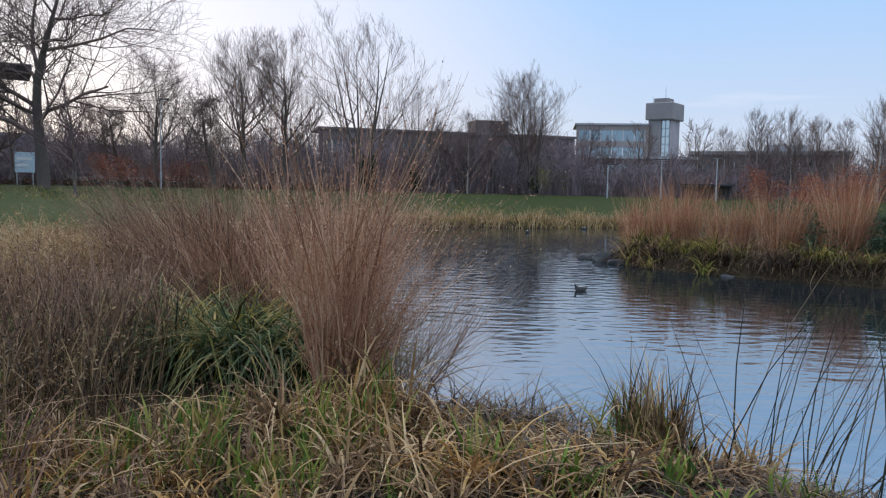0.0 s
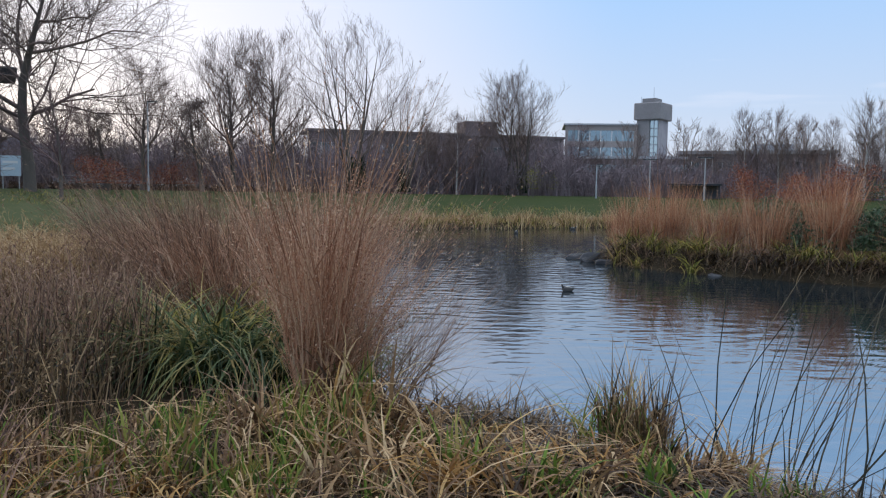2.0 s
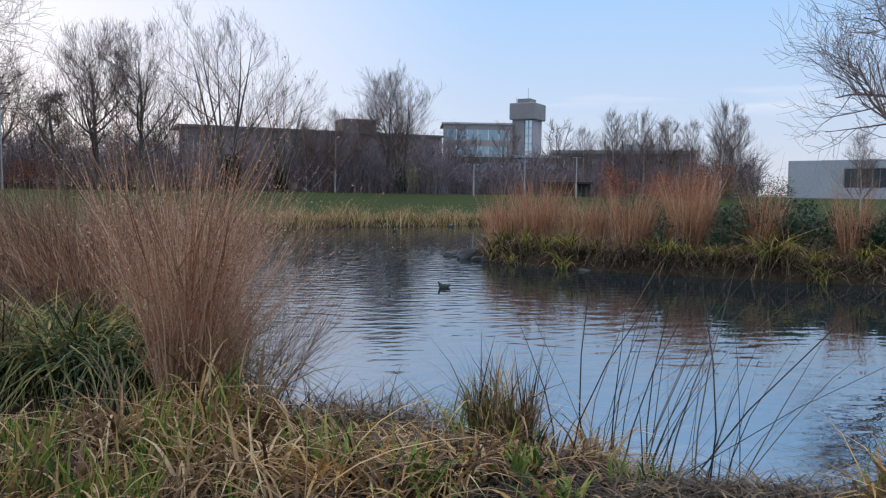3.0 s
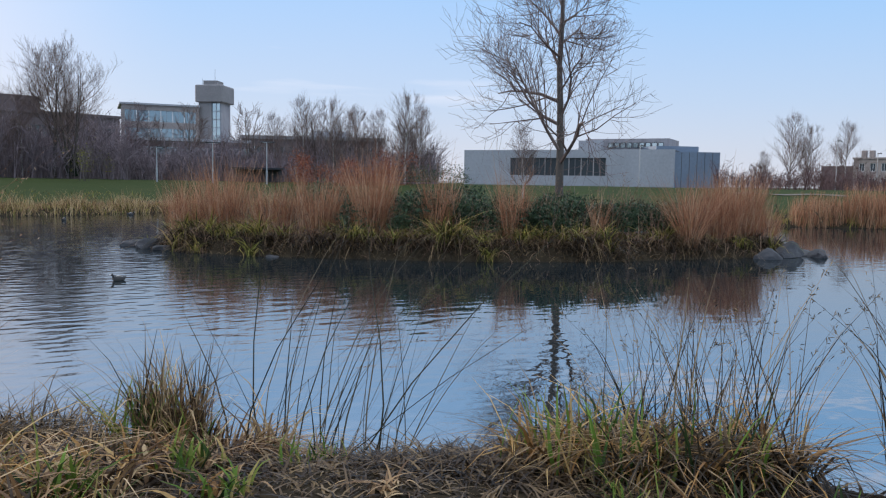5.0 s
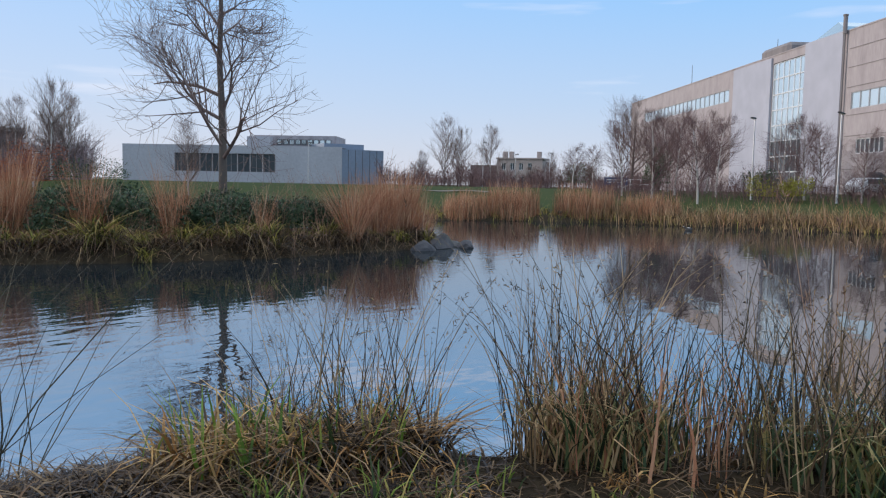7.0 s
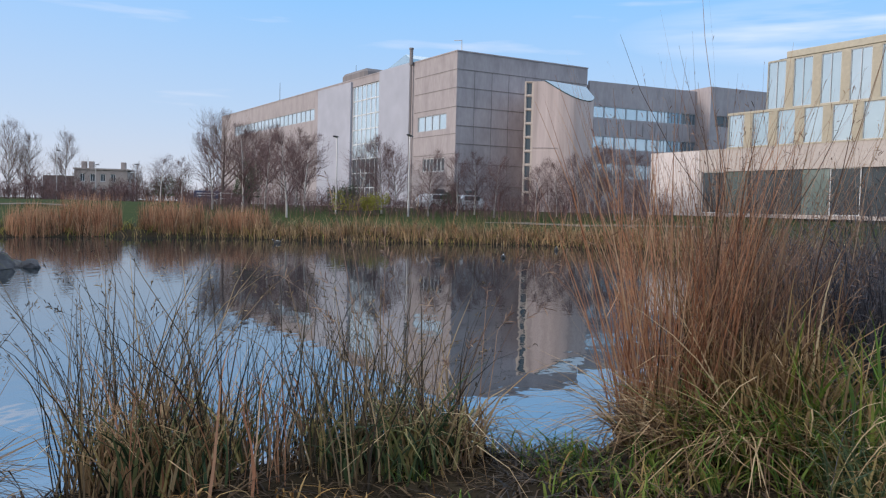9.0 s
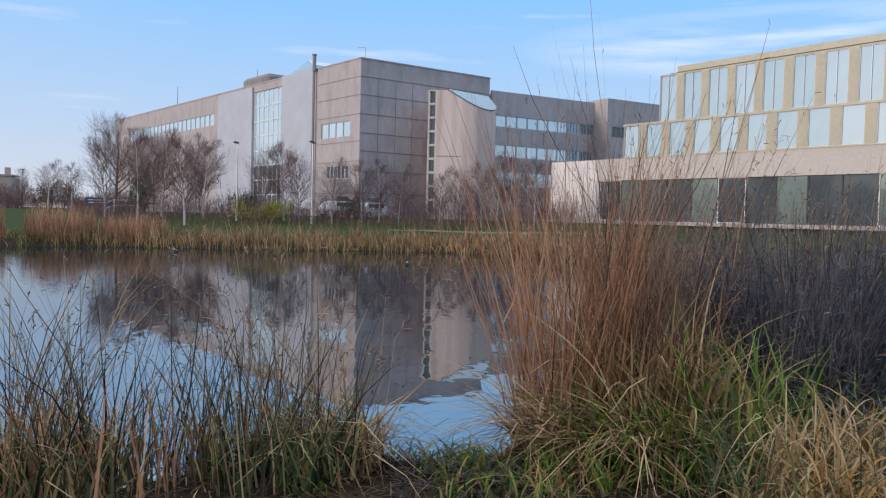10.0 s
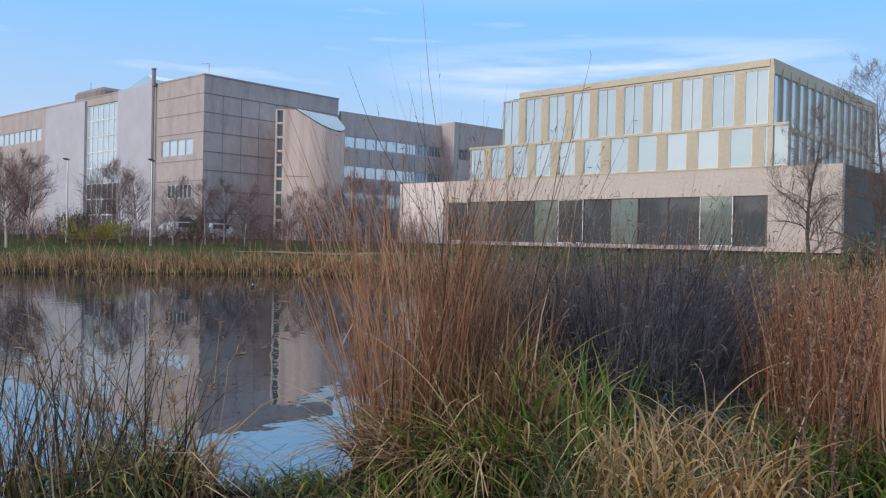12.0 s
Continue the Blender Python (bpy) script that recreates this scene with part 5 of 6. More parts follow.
for name, label, line, depth, m, h, w, mat, kw in (
        ("bank_grass", "green grass tufts on the near bank", arc(4.2, -50, 10), 1.3, 800, 0.45, 0.016, GREENGRASS, dict(tufts=34, lean=0.22, bend=0.35, droop=0.3)),
        ("dead_grass", "brown dead grass tufts with nodding tips", arc(4.3, -50, 6), 1.2, 900, 0.55, 0.016, RUSHDARK, dict(tufts=34, lean=0.18, bend=0.4, droop=0.55, n=7)),
        ("dead_leaves", "broad bent golden dead leaves over the bank", arc(4.6, -28, 0), 1.0, 560, 0.62, 0.024, GOLD, dict(tufts=20, lean=0.22, bend=0.6, droop=0.8, n=8)),
        ("dead_leaves", "broad bent dead iris leaves over the bank", arc(5.0, -30, 0), 0.9, 260, 0.75, 0.026, STRAW, dict(tufts=18, lean=0.2, bend=0.5, droop=0.65, n=8)),
        ("dead_leaves", "brown dead iris leaves bent over the bank", arc(4.8, -26, 0), 1.0, 1100, 0.72, 0.024, RUSH, dict(tufts=36, lean=0.25, bend=0.7, droop=0.9, n=8)),
        ("iris_leaves", "upright green iris leaves among dead ones", arc(4.9, -50, -2), 1.1, 560, 0.62, 0.028, GREENGRASS, dict(tufts=26, lean=0.18, bend=0.22, droop=0.15)),
        ("iris_leaves", "upright yellow-green iris leaves", arc(4.6, -50, -8), 1.1, 950, 0.6, 0.02, GREENGRASS, dict(tufts=40, lean=0.16, bend=0.25, droop=0.2)),
        ("dead_stems", "dark brown dead stalks standing on the bank", arc(4.9, -50, -14), 1.2, 1500, 0.7, 0.012, DEADSTEM, dict(tufts=90, lean=0.2, bend=0.3, droop=0.25, heads=3, head_from=0.4, head_len=0.05)),
        ("dead_leaves", "low bent brown leaves at the water's edge", arc(4.6, -2, 16, 3), 0.8, 620, 0.42, 0.026, RUSH, dict(tufts=24, lean=0.4, bend=0.8, droop=0.9, n=8)),
        ("dead_leaves", "low bent golden leaves at the water's edge", arc(4.5, -2, 14, 4), 0.8, 260, 0.45, 0.026, GOLD, dict(tufts=12, lean=0.4, bend=0.7, droop=0.8, n=8)),
        ("iris_leaves", "short green leaves at the water's edge", arc(4.5, 0, 16, 4), 0.8, 170, 0.5, 0.026, GREENGRASS, dict(tufts=12, lean=0.25, bend=0.3, droop=0.3)),
        # both brown litter mats are coloured dark to paint shaded gaps between tufts
        ("brown_litter", "flattened brown stalks matted on the bank, darkened as gap shade", arc(4.4, -50, 12), 1.3, 3000, 0.4, 0.018, WETSHADE, dict(lean=1.3, bend=0.8, droop=1.2)),
        ("wet_litter", "dark wet stalks lying flat at the water's edge", arc(4.7, 10, 44, 4), 0.9, 2600, 0.24, 0.016, WETSHADE, dict(lean=1.5, bend=0.8, droop=1.3)),
        ("wet_litter", "dark wet stalks at the water's edge", arc(5.3, 76, 100, 4), 0.7, 1300, 0.3, 0.016, WETSHADE, dict(lean=1.2, bend=0.8, droop=1.2)),
        ("bank_grass", "straw and green tufts at the water's edge", arc(5.0, 78, 98, 4), 0.6, 500, 0.4, 0.016, GREENGRASS, dict(tufts=30, lean=0.3, bend=0.5, droop=0.5)),
        ("wet_litter", "dark wet leaves lying flat on the bank", arc(4.2, 10, 60, 5), 0.7, 1500, 0.28, 0.02, WETSHADE, dict(lean=1.4, bend=0.8, droop=1.3)),
        ("brown_litter", "flattened brown stalks matted on the bank, darkened as gap shade", arc(4.2, 38, 140), 1.2, 2600, 0.4, 0.015, WETSHADE, dict(lean=1.3, bend=0.8, droop=1.2)),
        ("bank_grass", "green and straw grass tufts on the near bank", arc(3.9, 38, 104), 0.8, 420, 0.4, 0.016, GREENGRASS, dict(tufts=24, lean=0.25, bend=0.4, droop=0.4)),
        ("dead_grass", "bent straw-coloured grass tufts on the bank", arc(3.9, 36, 104), 0.8, 420, 0.4, 0.016, GOLD, dict(tufts=50, lean=0.3, bend=0.6, droop=0.7)),
        ("bank_grass", "green grass tufts on the bank", arc(4.4, 98, 140), 1.0, 1500, 0.45, 0.016, GREENGRASS, dict(tufts=70, lean=0.25, bend=0.4, droop=0.4))):
    band(name, label, line, depth, m, h, w, mat, **kw)
# left side
clump("dead_stems", "reddish-brown dead stems standing in dense grass", -3.3, 6.4, 1.15, 1.2, 700, 1.3, 0.011, DEADSTEM, lean=0.14, bend=0.16, droop=0.1, heads=4, head_from=0.7, head_len=0.035, head_width=0.010, shoots=1, shoot_len=0.3)
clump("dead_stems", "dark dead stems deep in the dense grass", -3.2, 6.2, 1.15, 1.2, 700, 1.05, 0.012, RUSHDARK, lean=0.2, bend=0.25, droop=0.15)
clump("dead_stems", "dark brown dead stems standing near the path", -2.75, 4.9, 0.95, 0.55, 330, 0.95, 0.012, RUSHDARK, lean=0.18, bend=0.3, droop=0.2, heads=5, head_from=0.6, head_len=0.035, head_width=0.012, shoots=1, shoot_len=0.3)
clump("straw_grass", "pale straw grass between dead stems", -3.5, 5.5, 1.2, 0.8, 170, 0.8, 0.014, STRAW, lean=0.2, bend=0.5, droop=0.6)
clump("sedge", "dark green arching sedge clump", -1.7, 7.0, 0.95, 0.55, 2100, 1.0, 0.026, SEDGE, lean=0.4, bend=0.8, droop=0.95, outward=1, spread=1.2, n=7)
clump("sedge", "dark green arching sedge clump with yellow leaves", -2.2, 7.4, 0.5, 0.4, 500, 1.05, 0.026, FRINGE, lean=0.35, bend=0.8, droop=0.85, outward=1, spread=1.2, n=7)
clump("straw_grass", "pale straw-coloured tall grass", -6.0, 12.3, 2.4, 2.2, 5200, 1.3, 0.016, STRAW, lean=0.25, bend=0.5, droop=0.4, heads=3, head_len=0.07)
clump("brown_thicket", "dense brown leafless thicket of thin stems", -2.9, 11.2, 1.75, 1.2, 1500, 2.1, 0.010, DEADSTEM, lean=0.22, bend=0.35, droop=0.2, category="shrub", outward=1, heads=3, head_from=0.5, head_len=0.05, shoots=3, shoot_len=0.4)
clump("brown_thicket", "reddish-brown leafless thicket of thin stems", -2.2, 9.6, 0.9, 0.7, 480, 1.75, 0.009, WILLOW, lean=0.3, bend=0.4, droop=0.25, category="shrub", outward=1, shoots=4, shoot_len=0.4)
clump("brown_thicket", "arching brown grass at the foot of the thicket", -3.2, 9.9, 1.5, 0.8, 1300, 1.35, 0.014, DEADSTEM, lean=0.4, bend=0.8, droop=0.7)
clump("willow_shrub", "reddish upright stems fanning from one stool", -0.85, 5.75, 0.13, 0.11, 150, 2.1, 0.012, WILLOW, lean=0.13, bend=0.2, droop=0.05, category="shrub", outward=1, spread=0.9, hvar=0.5, heads=18, head_from=0.35, head_len=0.02, head_width=0.010, shoots=4, shoot_len=0.42, n=7)
clump("willow_shrub", "thin reddish stems leaning out from the stool", -0.75, 5.85, 0.15, 0.12, 130, 1.9, 0.0065, WILLOW, lean=0.34, bend=0.3, droop=0.12, category="shrub", heading=0.3, spread=0.7, hvar=0.5, heads=10, head_from=0.4, head_len=0.018, shoots=6, shoot_len=0.42, n=7)
clump("willow_shrub", "reddish upright stems behind the stool", -1.3, 8.3, 0.6, 0.4, 180, 2.1, 0.009, WILLOW, lean=0.2, bend=0.15, droop=0.06, category="shrub", outward=1, hvar=0.4, heads=12, head_from=0.4, head_len=0.022, head_width=0.01, shoots=4)
clump("dark_twigs", "thin dark red twigs arching over the water", -0.45, 6.1, 0.3, 0.25, 90, 1.3, 0.006, DEADSTEM, lean=0.55, bend=0.45, droop=0.35, heading=0.2, spread=0.7, shoots=6, shoot_len=0.5, n=7)
# right of the stool, over the water's edge
clump("twig_litter", "tangle of dark dead stalks at the water's edge", 0.45, 6.2, 0.6, 0.3, 700, 0.5, 0.011, RUSHDARK, lean=0.9, bend=0.7, droop=0.9)
clump("rush_tuft", "brown tuft of dying rushes at the water's edge", 1.2, 5.2, 0.24, 0.18, 420, 0.95, 0.013, RUSH, lean=0.14, bend=0.3, droop=0.6, hvar=0.6, n=8)
# darker stem colour paints the shaded inside of the tuft
clump("rush_tuft", "stems in the heart of the tuft, darkened as inner shade", 1.2, 5.2, 0.22, 0.16, 300, 0.9, 0.012, RUSHDARK, lean=0.14, bend=0.2, droop=0.2, hvar=0.6)
clump("rush_leaves", "short green leaves in the dying rush tuft", 1.1, 5.15, 0.3, 0.22, 110, 0.65, 0.014, GREENGRASS, lean=0.25, bend=0.4, droop=0.4)
clump("rush_tuft", "brown tuft of bent leaves", 1.4, 5.0, 0.34, 0.22, 480, 0.5, 0.018, RUSH, lean=0.5, bend=0.8, droop=0.9, outward=1)
clump("rush_stems", "thin dark rush stems standing in the shallow water", 2.0, 4.95, 0.75, 0.25, 40, 1.7, 0.010, DARKSTEM, turn=-25, lean=0.42, bend=0.14, droop=0.05, heading=-0.5, spread=0.9, heads=2, head_from=0.95, head_len=0.03)
clump("rush_stems", "long dark rush stems leaning low over the water", 1.75, 4.95, 0.7, 0.25, 14, 2.1, 0.011, DARKSTEM, turn=-25, lean=0.95, bend=0.2, droop=0.1, heading=-0.4, spread=0.6)
clump("dead_rushes", "broken pale dead rush leaves", 1.75, 5.0, 0.12, 0.08, 22, 0.85, 0.022, STRAW, turn=-25, lean=0.2, bend=0.3, droop=0.5)
clump("mat_of_stalks", "flattened mat of brown stalks at the water's edge", 2.35, 4.35, 0.85, 0.45, 1100, 0.22, 0.014, WETSHADE, turn=-30, lean=1.5, bend=0.6, droop=1.1)
clump("golden_tuft", "golden tuft of bent grass at the water's edge", 3.35, 3.45, 0.85, 0.38, 420, 0.58, 0.02, GOLD, turn=-45, lean=0.45, bend=0.8, droop=0.75)
clump("golden_tuft", "green grass blades in the golden tuft", 3.2, 3.4, 0.8, 0.38, 110, 0.62, 0.022, GREENGRASS, turn=-45, lean=0.25, bend=0.3, droop=0.2)
# brown leaves whose dark colour also paints shadow within the golden tuft
clump("golden_tuft", "russet bent leaves in the golden tuft, darkened for its shadow", 3.45, 3.4, 0.8, 0.4, 1050, 0.62, 0.018, RUSHDARK, turn=-45, lean=0.4, bend=0.8, droop=0.8)
clump("rush_stems", "thin brown rush stems with seed heads", 3.8, 3.5, 0.6, 0.3, 140, 1.35, 0.009, RUSHDARK, turn=-45, lean=0.25, bend=0.2, droop=0.1, heads=5, head_from=0.93, head_len=0.03, head_width=0.006)
clump("rush_clump", "tall clump of brown rushes", 4.55, 2.25, 0.7, 0.5, 260, 1.6, 0.010, RUSHDARK, lean=0.2, bend=0.26, droop=0.12, heads=5, head_from=0.93, head_len=0.03, head_width=0.006, hvar=0.45)
clump("rush_leaves", "straw and green leaves at the foot of the rushes", 4.5, 2.2, 0.6, 0.45, 260, 0.8, 0.016, STRAW, lean=0.25, bend=0.45, droop=0.4)
clump("rush_clump", "clump of brown and green rushes", 5.1, 1.05, 0.85, 0.5, 280, 1.35, 0.010, RUSHDARK, lean=0.24, bend=0.32, droop=0.18, heads=5, head_from=0.93, head_len=0.03, head_width=0.006, hvar=0.45)
clump("rush_leaves", "green leaves at the foot of the rushes", 4.5, 2.1, 0.6, 0.5, 240, 0.7, 0.018, SEDGE, lean=0.25, bend=0.4, droop=0.35)
clump("rush_leaves", "orange-brown leaves among the rushes", 4.7, 1.9, 0.9, 0.6, 120, 0.95, 0.014, RUSSET, lean=0.14, bend=0.3, droop=0.25)
clump("rush_clump", "dark green-brown rush stems", 4.8, 1.7, 1.0, 0.6, 200, 1.35, 0.010, DARKSTEM, turn=-65, lean=0.18, bend=0.2, droop=0.1, hvar=0.5)
clump("plume_grass", "thin arching stems with feathery seed heads", 5.1, 0.8, 0.5, 0.4, 22, 1.9, 0.007, DEADSTEM, lean=0.2, bend=0.3, droop=0.2, heads=16, head_from=0.84, head_len=0.07, head_width=0.006)
clump("dead_rushes", "bent dead leaves among the rushes", 5.15, 0.7, 0.35, 0.3, 220, 0.85, 0.016, STRAW, lean=0.3, bend=0.7, droop=0.8)
clump("green_tuft", "green and straw grass tuft", 5.0, 1.0, 0.6, 0.5, 380, 0.65, 0.02, SEDGE, lean=0.3, bend=0.5, droop=0.5)
# reeds where the bank turns
clump("russet_reeds", "tall russet reeds at the water's edge", 6.2, -0.8, 0.5, 0.4, 360, 2.5, 0.012, RUSSET, lean=0.2, bend=0.12, droop=0.05, outward=1, spread=1.0, hvar=0.65, shoots=2, shoot_len=0.35)
clump("russet_reeds", "dark brown reeds among the russet ones", 6.2, -0.95, 0.5, 0.4, 150, 2.0, 0.010, RUSHDARK, lean=0.2, bend=0.15, droop=0.08, hvar=0.5)
clump("brown_reeds", "tall thin brown reeds with fine tops", 6.4, -1.35, 0.75, 0.5, 340, 2.6, 0.010, DEADSTEM, lean=0.2, bend=0.14, droop=0.05, heads=4, head_from=0.8, head_len=0.05, head_width=0.006, hvar=0.6, shoots=3, shoot_len=0.35)
clump("pale_reeds", "pale straw reeds and broad leaves", 5.9, -1.3, 0.55, 0.4, 330, 1.55, 0.018, STRAW, lean=0.18, bend=0.35, droop=0.4, n=8)
clump("grey_thicket", "dense grey-brown thicket of thin stems", 7.0, -2.75, 1.05, 0.85, 1600, 1.9, 0.010, GREYSTEM, lean=0.2, bend=0.25, droop=0.12, category="shrub", outward=1, hvar=0.45, heads=4, head_from=0.1, head_len=0.08, head_width=0.007, shoots=3, shoot_len=0.35)
clump("grey_thicket", "curled grey dead leaves in the thicket", 6.75, -2.65, 1.0, 0.7, 1400, 1.25, 0.018, GREYSTEM, lean=0.4, bend=0.8, droop=0.9, category="shrub", n=7)
clump("brown_reeds", "thin brown stems rising behind the thicket", 8.2, -3.6, 1.8, 0.9, 700, 2.15, 0.010, DEADSTEM, turn=-40, hvar=0.5, lean=0.2, bend=0.12, droop=0.06, heads=3, head_from=0.8, head_len=0.05, shoots=3, shoot_len=0.35)
clump("green_tuft", "green grass under the reeds", 5.7, -1.35, 0.7, 0.7, 1000, 0.8, 0.02, GREENGRASS, lean=0.3, bend=0.6, droop=0.5)
clump("green_tuft", "dark green sedge at the foot of the thicket", 6.2, -2.5, 0.8, 0.6, 1300, 0.8, 0.02, SEDGE, lean=0.3, bend=0.6, droop=0.5)
clump("dead_rushes", "bent brown leaves at the foot of the reeds", 5.75, -1.0, 0.6, 0.6, 1300, 0.8, 0.02, RUSH, lean=0.5, bend=0.8, droop=0.8)
clump("iris_leaves", "broad upright green and yellow leaves before the thicket", 5.5, -1.75, 0.7, 0.4, 80, 1.15, 0.028, GREENGRASS, lean=0.18, bend=0.2, droop=0.2, n=8)
clump("straw_tuft", "pale straw tuft of bent nodding grass", 4.4, -2.1, 0.65, 0.5, 620, 1.25, 0.017, STRAW, lean=0.1, bend=0.3, droop=1.2, n=12)
clump("straw_tuft", "pale straw leaves tumbling over the bank", 3.7, -1.7, 0.75, 0.45, 620, 0.8, 0.017, STRAW, lean=0.15, bend=0.4, droop=1.25, n=11)
clump("green_tuft", "dark green leaves below the straw tuft", 4.6, -2.0, 1.0, 0.7, 900, 0.7, 0.02, SEDGE, lean=0.25, bend=0.5, droop=0.4)
clump("straw_tuft", "golden tuft of bent grass", 4.0, -2.0, 0.7, 0.5, 420, 1.0, 0.018, GOLD, lean=0.1, bend=0.3, droop=1.1, n=11)
clump("russet_stems", "russet dead flower stems", 5.4, -3.9, 1.0, 0.7, 560, 1.75, 0.011, RUSSET, lean=0.14, bend=0.1, droop=0.04, heads=9, head_from=0.4, head_len=0.04, head_width=0.009)
clump("russet_stems", "russet dead flower stems", 8.5, -6.5, 2.2, 1.6, 800, 1.8, 0.013, RUSSET, lean=0.14, bend=0.1, droop=0.04, heads=6, head_from=0.4, head_len=0.05, head_width=0.01)
clump("dead_stems", "brown dead stems among the russet ones", 6.0, -4.4, 1.8, 1.0, 900, 1.65, 0.012, DEADSTEM, lean=0.16, bend=0.15, droop=0.08, heads=4, head_from=0.5, head_len=0.06)
clump("green_tuft", "green leaves under the russet stems", 5.3, -3.6, 1.2, 0.8, 900, 0.75, 0.022, GREENGRASS, lean=0.25, bend=0.5, droop=0.45)
clump("dead_rushes", "pale bent leaves before the thicket", 5.75, -1.7, 0.7, 0.4, 130, 1.3, 0.022, STRAW, lean=0.2, bend=0.35, droop=0.6, n=8)
for fx, fy, fh in ((3.95, -2.45, 1.65), (4.15, -2.78, 1.62), (4.6, -3.2, 1.5)):
    clump("flower_spike", "tall brown dead flower spike with stacked whorls", fx, fy, 0.03, 0.03, 2, fh, 0.014, DEADSTEM, lean=0.05, bend=0.03, droop=0.02, category="plant", hvar=0.2, heads=220, head_from=0.25, head_len=0.034, head_width=0.012, n=8)

# far banks
far_w = [(-9, 17), (-8, 22), (-6, 31), (-4, 39), (0, 44), (4, 44.2), (9, 47), (18, 50)]
band("bank_reeds", "straw-coloured reeds along the far bank", far_w, 1.8, 9000, 1.15, 0.022, STRAW, lean=0.25, bend=0.4, droop=0.3)
band("bank_sedge", "green sedge along the far bank", far_w, 1.4, 6000, 0.7, 0.03, FRINGE, lean=0.35, bend=0.6, droop=0.5)
far_e = [(33, 30), (35.5, 26), (38.5, 24), (41, 20), (41.4, 14), (42.4, 8), (44, 1), (42, -3.5), (35, -7), (25, -6.5), (16, -5)]
band("bank_reeds", "brown and straw reeds along the far bank", far_e[3:], 1.9, 9000, 1.35, 0.022, RUSH, lean=0.25, bend=0.4, droop=0.3)
band("bank_sedge", "yellow-green sedge along the far bank", far_e, 2.0, 6000, 0.9, 0.03, FRINGE, lean=0.35, bend=0.6, droop=0.5)
for cx, cy, rx, ry, h in ((36.5, 25.2, 1.8, 1.2, 1.5), (38.6, 23.6, 1.8, 1.3, 2.0), (41, 20.5, 1.5, 1.8, 1.9), (41.8, 17, 1.3, 1.8, 1.5)):
    clump("russet_reeds", "russet reed bed on the far bank", cx, cy, rx, ry, 1300, h, 0.02, RUSSET, hvar=0.5, lean=0.12, bend=0.12, droop=0.05)
    clump("brown_reeds", "dark brown reeds in the bed on the far bank", cx, cy, rx, ry, 600, h * 0.8, 0.02, RUSHDARK, hvar=0.5, lean=0.15, bend=0.15, droop=0.05)

band("russet_reeds", "thin russet stems among the bank grass", far_e[4:9], 1.5, 800, 1.8, 0.018, RUSSET, hvar=0.6, lean=0.12, bend=0.15, droop=0.08)
band("bank_reeds", "brown reeds among the straw on the far bank", far_e[3:], 1.9, 6500, 1.45, 0.022, RUSHDARK, lean=0.2, bend=0.3, droop=0.2)

# belts of bare scrub in front of the far buildings


def belt(name, label, b0, b1, d0, d1, m, h, width, mat, **kw):
    bb, dd = np.radians(RG.uniform(b0, b1, m)), RG.uniform(d0, d1, m)
    xy = np.stack([np.sin(bb) * dd, np.cos(bb) * dd], 1)
    hh = h * RG.uniform(0.35, 1.0, m) * (0.75 + 0.3 * np.sin(bb * 90) * np.sin(bb * 37 + 1))
    return tagged(new(name, mesh_of(name, *blades(RG, xy, ground_z(xy) - 0.1, hh, width, **kw), mat)), label, "woodland", kind="stuff")


belt("bare_woodland", "tangled belt of bare brown saplings, paled for haze", -33, 9, 82, 112, 10500, 7.8, 0.055, BELT, n=3, lean=0.2, bend=0.15, droop=0.05, heads=7, head_from=0.2, head_len=1.5, head_width=0.045)
belt("bare_woodland", "tangled belt of bare brown saplings, paled for haze", 9, 30, 84, 112, 4200, 5.4, 0.055, BELT, n=3, lean=0.2, bend=0.15, droop=0.05, heads=7, head_from=0.2, head_len=1.2, head_width=0.045)
belt("bare_woodland", "low bare scrub before the far buildings", 49, 68, 92, 120, 1500, 3.8, 0.05, REDTWIG, lean=0.2, bend=0.15, droop=0.05, heads=14, head_from=0.2, head_len=0.6, head_width=0.03)
belt("bare_scrub", "purple-brown bare scrub below the concrete building", 64, 98, 58, 76, 2200, 3.4, 0.025, REDTWIG, lean=0.2, bend=0.15, droop=0.05, heads=14, head_from=0.2, head_len=0.4, head_width=0.016)
belt("rough_grass", "rough yellowing grass on the lawn's edge", -36, 12, 44, 60, 5000, 0.5, 0.04, FRINGE, lean=0.3, bend=0.4, droop=0.3)

# island
isle_line = [(4.9, 24), (5.5, 21.3), (7.5, 19.4), (9.2, 18.2), (11.2, 16.8), (13.9, 15.7), (16.5, 15.5), (19.2, 15.1)]
band("island_litter", "dead brown stalks hanging at the island's edge", isle_line, 0.8, 1300, 0.95, 0.018, DEADSTEM, lean=0.7, bend=0.9, droop=1.0)
# the bank's shadow under the sedge is painted by these dark leaves
band("island_litter", "dark wet leaves down the island's bank, darkened for its shadow", [(4.5, 24), (5.1, 21.0), (7.1, 19.0), (8.8, 17.8), (10.9, 16.4), (13.7, 15.3), (16.5, 15.1), (19.4, 14.7)], 0.35, 5200, 0.55, 0.024, WETSHADE, lean=0.6, bend=1.0, droop=1.4)
band("island_scrub", "thin brown stems and seed heads over the island", [(6, 23), (9, 20), (13, 17.5), (18, 16)], 1.6, 2200, 1.7, 0.012, DEADSTEM, lean=0.2, bend=0.2, droop=0.1, heads=8, head_from=0.4, head_len=0.08)
band("island_sedge", "yellow-green sedge overhanging the island's edge", isle_line, 0.8, 3600, 0.95, 0.032, FRINGE, tufts=80, lean=0.4, bend=0.8, droop=0.75)
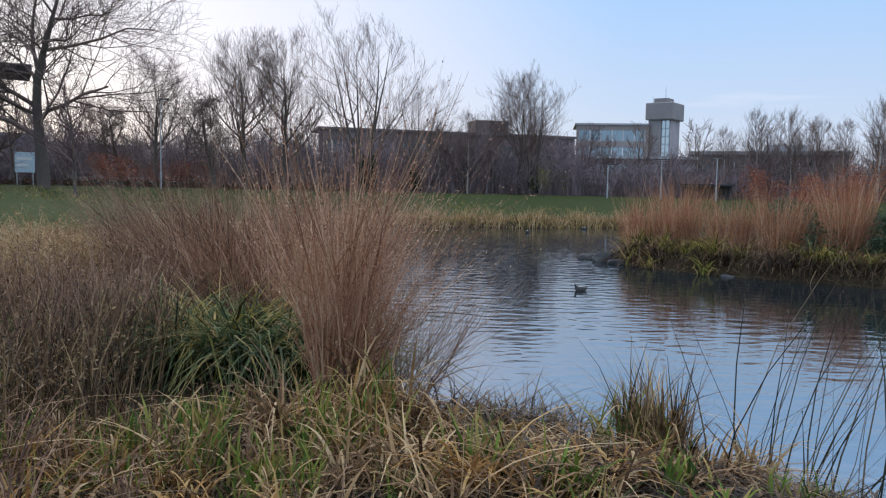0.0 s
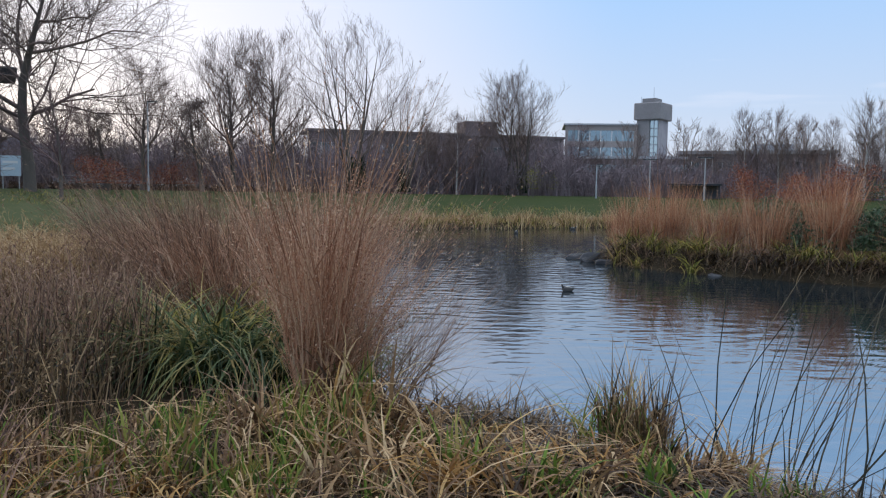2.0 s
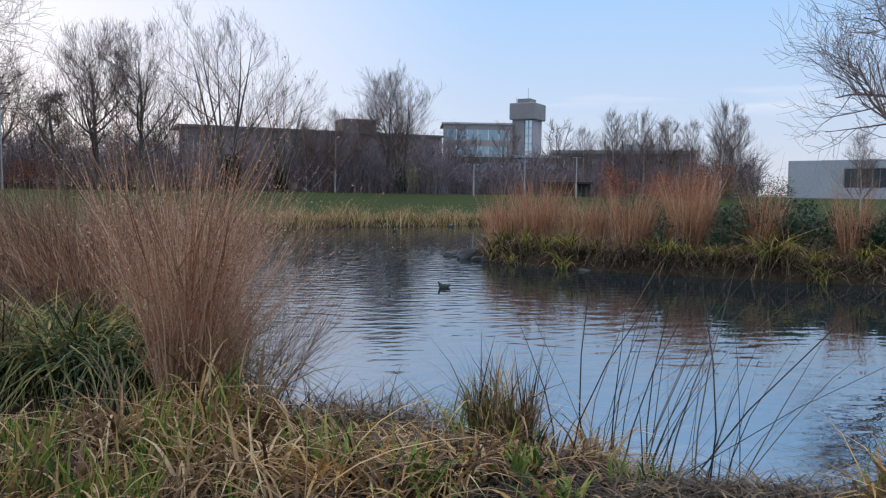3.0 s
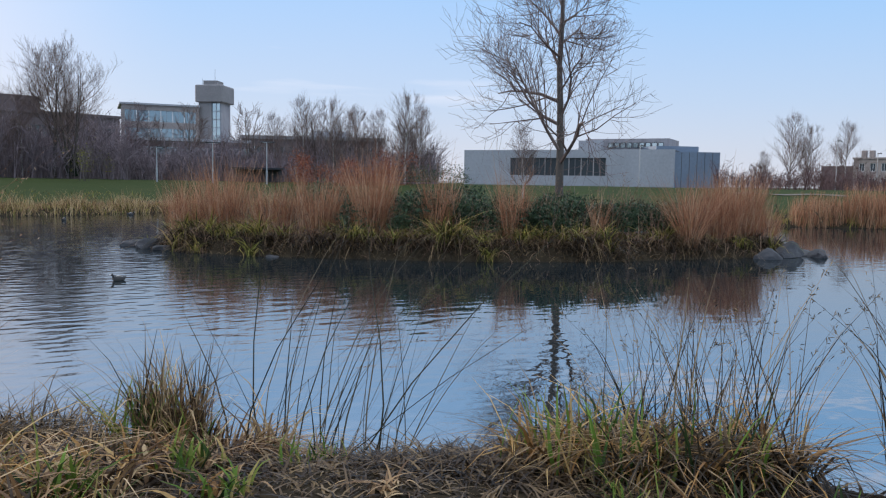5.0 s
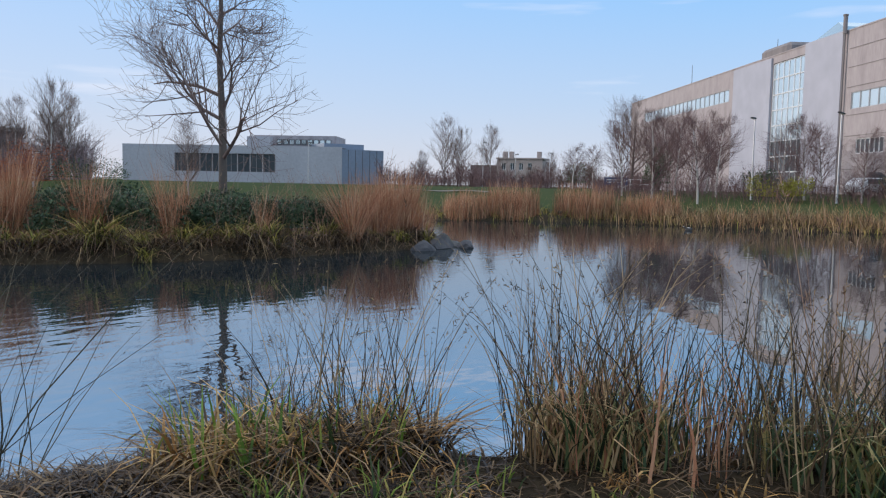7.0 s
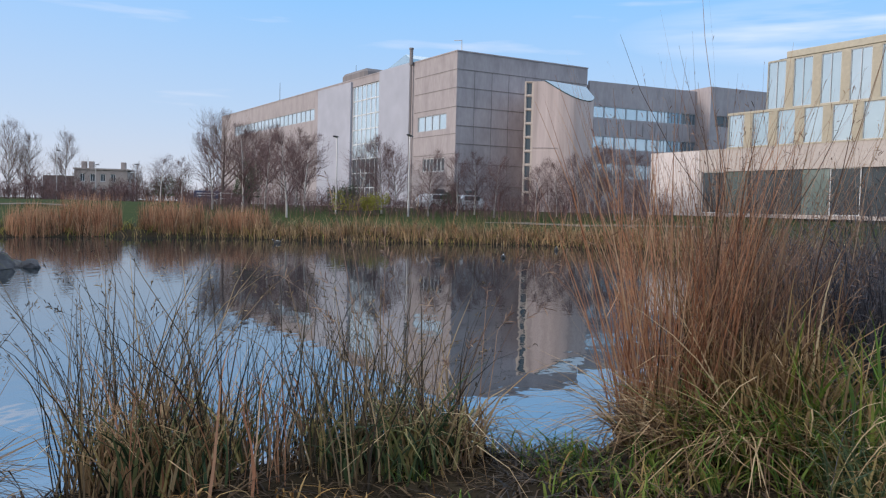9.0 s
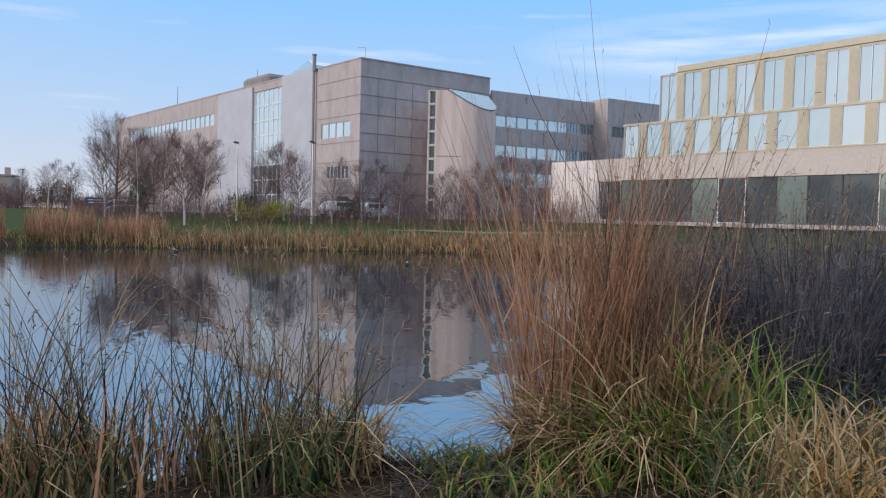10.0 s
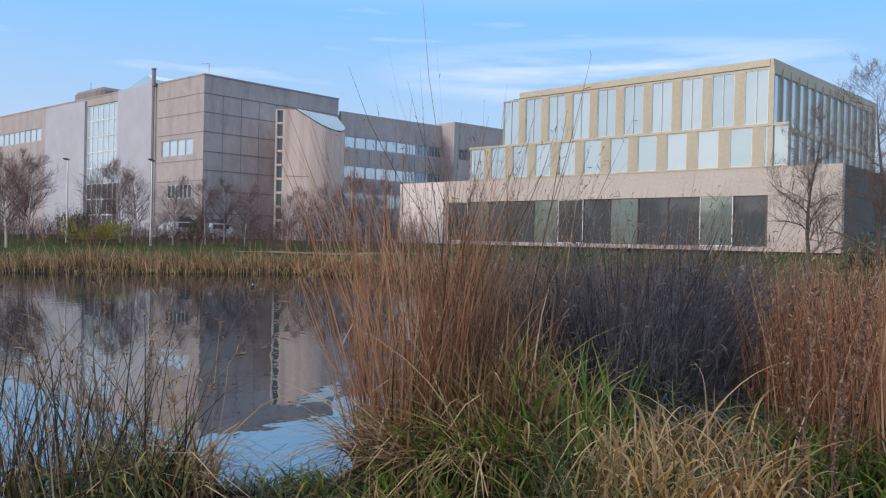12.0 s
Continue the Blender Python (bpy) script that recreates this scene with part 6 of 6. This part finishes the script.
for cx, cy, rx, ry, h, m in ((5.3, 23.2, 0.5, 0.7, 1.7, 360), (6.1, 22.2, 0.6, 0.6, 2.05, 480), (7.1, 21.0, 0.6, 0.5, 1.6, 380), (8.0, 20.1, 0.5, 0.5, 1.95, 360), (9.0, 19.0, 0.45, 0.4, 2.3, 560), (10.4, 18.0, 0.3, 0.3, 1.8, 240), (12.0, 17.0, 0.25, 0.25, 2.0, 200), (14.2, 16.2, 0.2, 0.2, 1.5, 110), (17.9, 15.6, 0.6, 0.6, 1.5, 700), (18.8, 15.8, 0.7, 0.7, 1.9, 1000), (20.0, 16.2, 0.8, 0.8, 1.45, 800)):
    clump("willow_shrub", "orange-red willow stems on the island", cx, cy, rx, ry, int(m * 0.75), h, 0.014, RUSSET, lean=0.16, bend=0.12, droop=0.05, category="shrub", outward=1, hvar=0.5, shoots=3, shoot_len=0.4)
clump("pale_stems", "orange-brown stems fanning out on the island", 16.4, 15.2, 0.25, 0.2, 170, 1.9, 0.014, RUSSET, lean=0.45, bend=0.12, droop=0.05, outward=1, shoots=3)
for x, y, s in ((9.2, 20.0, (1.3, 1.1, 1.4)), (10.2, 19.2, (1.4, 1.1, 1.5)), (11.4, 18.3, (1.4, 1.0, 1.45)), (12.6, 17.6, (1.4, 1.0, 1.4)), (13.8, 17.1, (1.4, 1.0, 1.35)), (15.0, 16.8, (1.4, 1.0, 1.35)), (16.3, 16.6, (1.3, 0.9, 1.25)), (10.8, 18.8, (1.3, 1.0, 1.4)), (14.4, 17.2, (1.3, 1.0, 1.4)), (17.2, 16.9, (1.2, 0.9, 1.2)),
                (12.4, 20.2, (2.2, 1.6, 1.7)), (10.0, 22.2, (2.0, 1.6, 1.8)), (15.0, 19.0, (2.0, 1.4, 1.5))):
    shrub("bramble_bush", x, y, (s[0], s[1] * 1.1, s[2] * 0.78), 4800, 0.05, BRAMBLE, "dense dark green bramble mound on the island", RG, "brambles")


def rock(x, y, s, turn):
    x, y = reach(x, y)
    bm = bmesh.new()
    bmesh.ops.create_icosphere(bm, subdivisions=3, radius=1)
    off = Vector((x * 3.1, y * 1.7, s[0]))
    noise.seed_set(int(s[0] * 1000 + turn) + 1)
    cuts = [noise.random_unit_vector() for _ in range(9)]
    for v in bm.verts:
        n = v.co.copy()
        for c in cuts:
            n = n - c * max(n.dot(c) - 0.62, 0)
        v.co = n
        k = 1 + 0.22 * noise.noise(v.co * 1.1 + off) + 0.06 * noise.noise(v.co * 4 + off)
        v.co = Vector((v.co.x * s[0], v.co.y * s[1], v.co.z * s[2])) * k
    ob = part("rock", bm, ROCK, None)
    ob.matrix_world = Matrix.Translation((x, y, max(gz(x, y), -0.1) + s[2] * 0.35)) @ Matrix.Rotation(radians(turn), 4, "Z")
    return tagged(ob, "wet dark grey boulder at the island's edge", "rock", "island rocks")


for x, y, s, t in ((3.95, 23.7, (0.5, 0.3, 0.26), 20), (4.25, 22.8, (0.6, 0.3, 0.3), 50), (4.5, 22.0, (0.35, 0.25, 0.18), 10), (6.4, 19.0, (0.2, 0.14, 0.07), 0), (8.3, 17.3, (0.18, 0.13, 0.07), 30), (10.2, 16.0, (0.2, 0.13, 0.07), 10),
                   (19.2, 14.3, (0.6, 0.45, 0.34), 10), (20.3, 14.6, (0.8, 0.45, 0.22), -20), (20.0, 13.9, (0.45, 0.35, 0.25), 60), (18.3, 14.2, (0.5, 0.4, 0.3), 0), (21.0, 15.2, (0.5, 0.35, 0.16), 30)):
    rock(x, y, s, t)


def duck(x, y, turn, s=1.0):
    x, y = reach(x, y)
    t = thing("duck", Matrix.Translation((x, y, 0.0)) @ Matrix.Rotation(radians(turn), 4, "Z") @ Matrix.Scale(s, 4), "dark duck swimming on the pond", "duck", "ducks")
    part("body", tube([(-0.24, 0, 0.12), (-0.18, 0, 0.07), (-0.05, 0, 0.05), (0.08, 0, 0.05), (0.16, 0, 0.08)], [0.015, 0.06, 0.10, 0.095, 0.03], 10), FEATHER, t, smooth=True)
    part("head", tube([(0.12, 0, 0.08), (0.14, 0, 0.17), (0.16, 0, 0.20), (0.19, 0, 0.20)], [0.04, 0.035, 0.045, 0.02], 8), FEATHER, t, smooth=True)
    part("bill", tube([(0.19, 0, 0.195), (0.25, 0, 0.185)], [0.018, 0.01], 6), PALEFEATHER, t)
    part("wing_patch", tube([(-0.14, 0, 0.115), (0.0, 0, 0.14), (0.05, 0, 0.13)], [0.02, 0.03, 0.015], 6), PALEFEATHER, t, "pale flank feathers")


for x, y, r, s in ((2.4, 15.6, 180, 0.6), (3.5, 38.0, 60, 0.8), (7.0, 43.0, 10, 0.8), (36.5, 13.0, 100, 0.9), (38.0, 0.0, 190, 0.9), (31, 2, 0, 0.9)):
    duck(x, y, r, s)
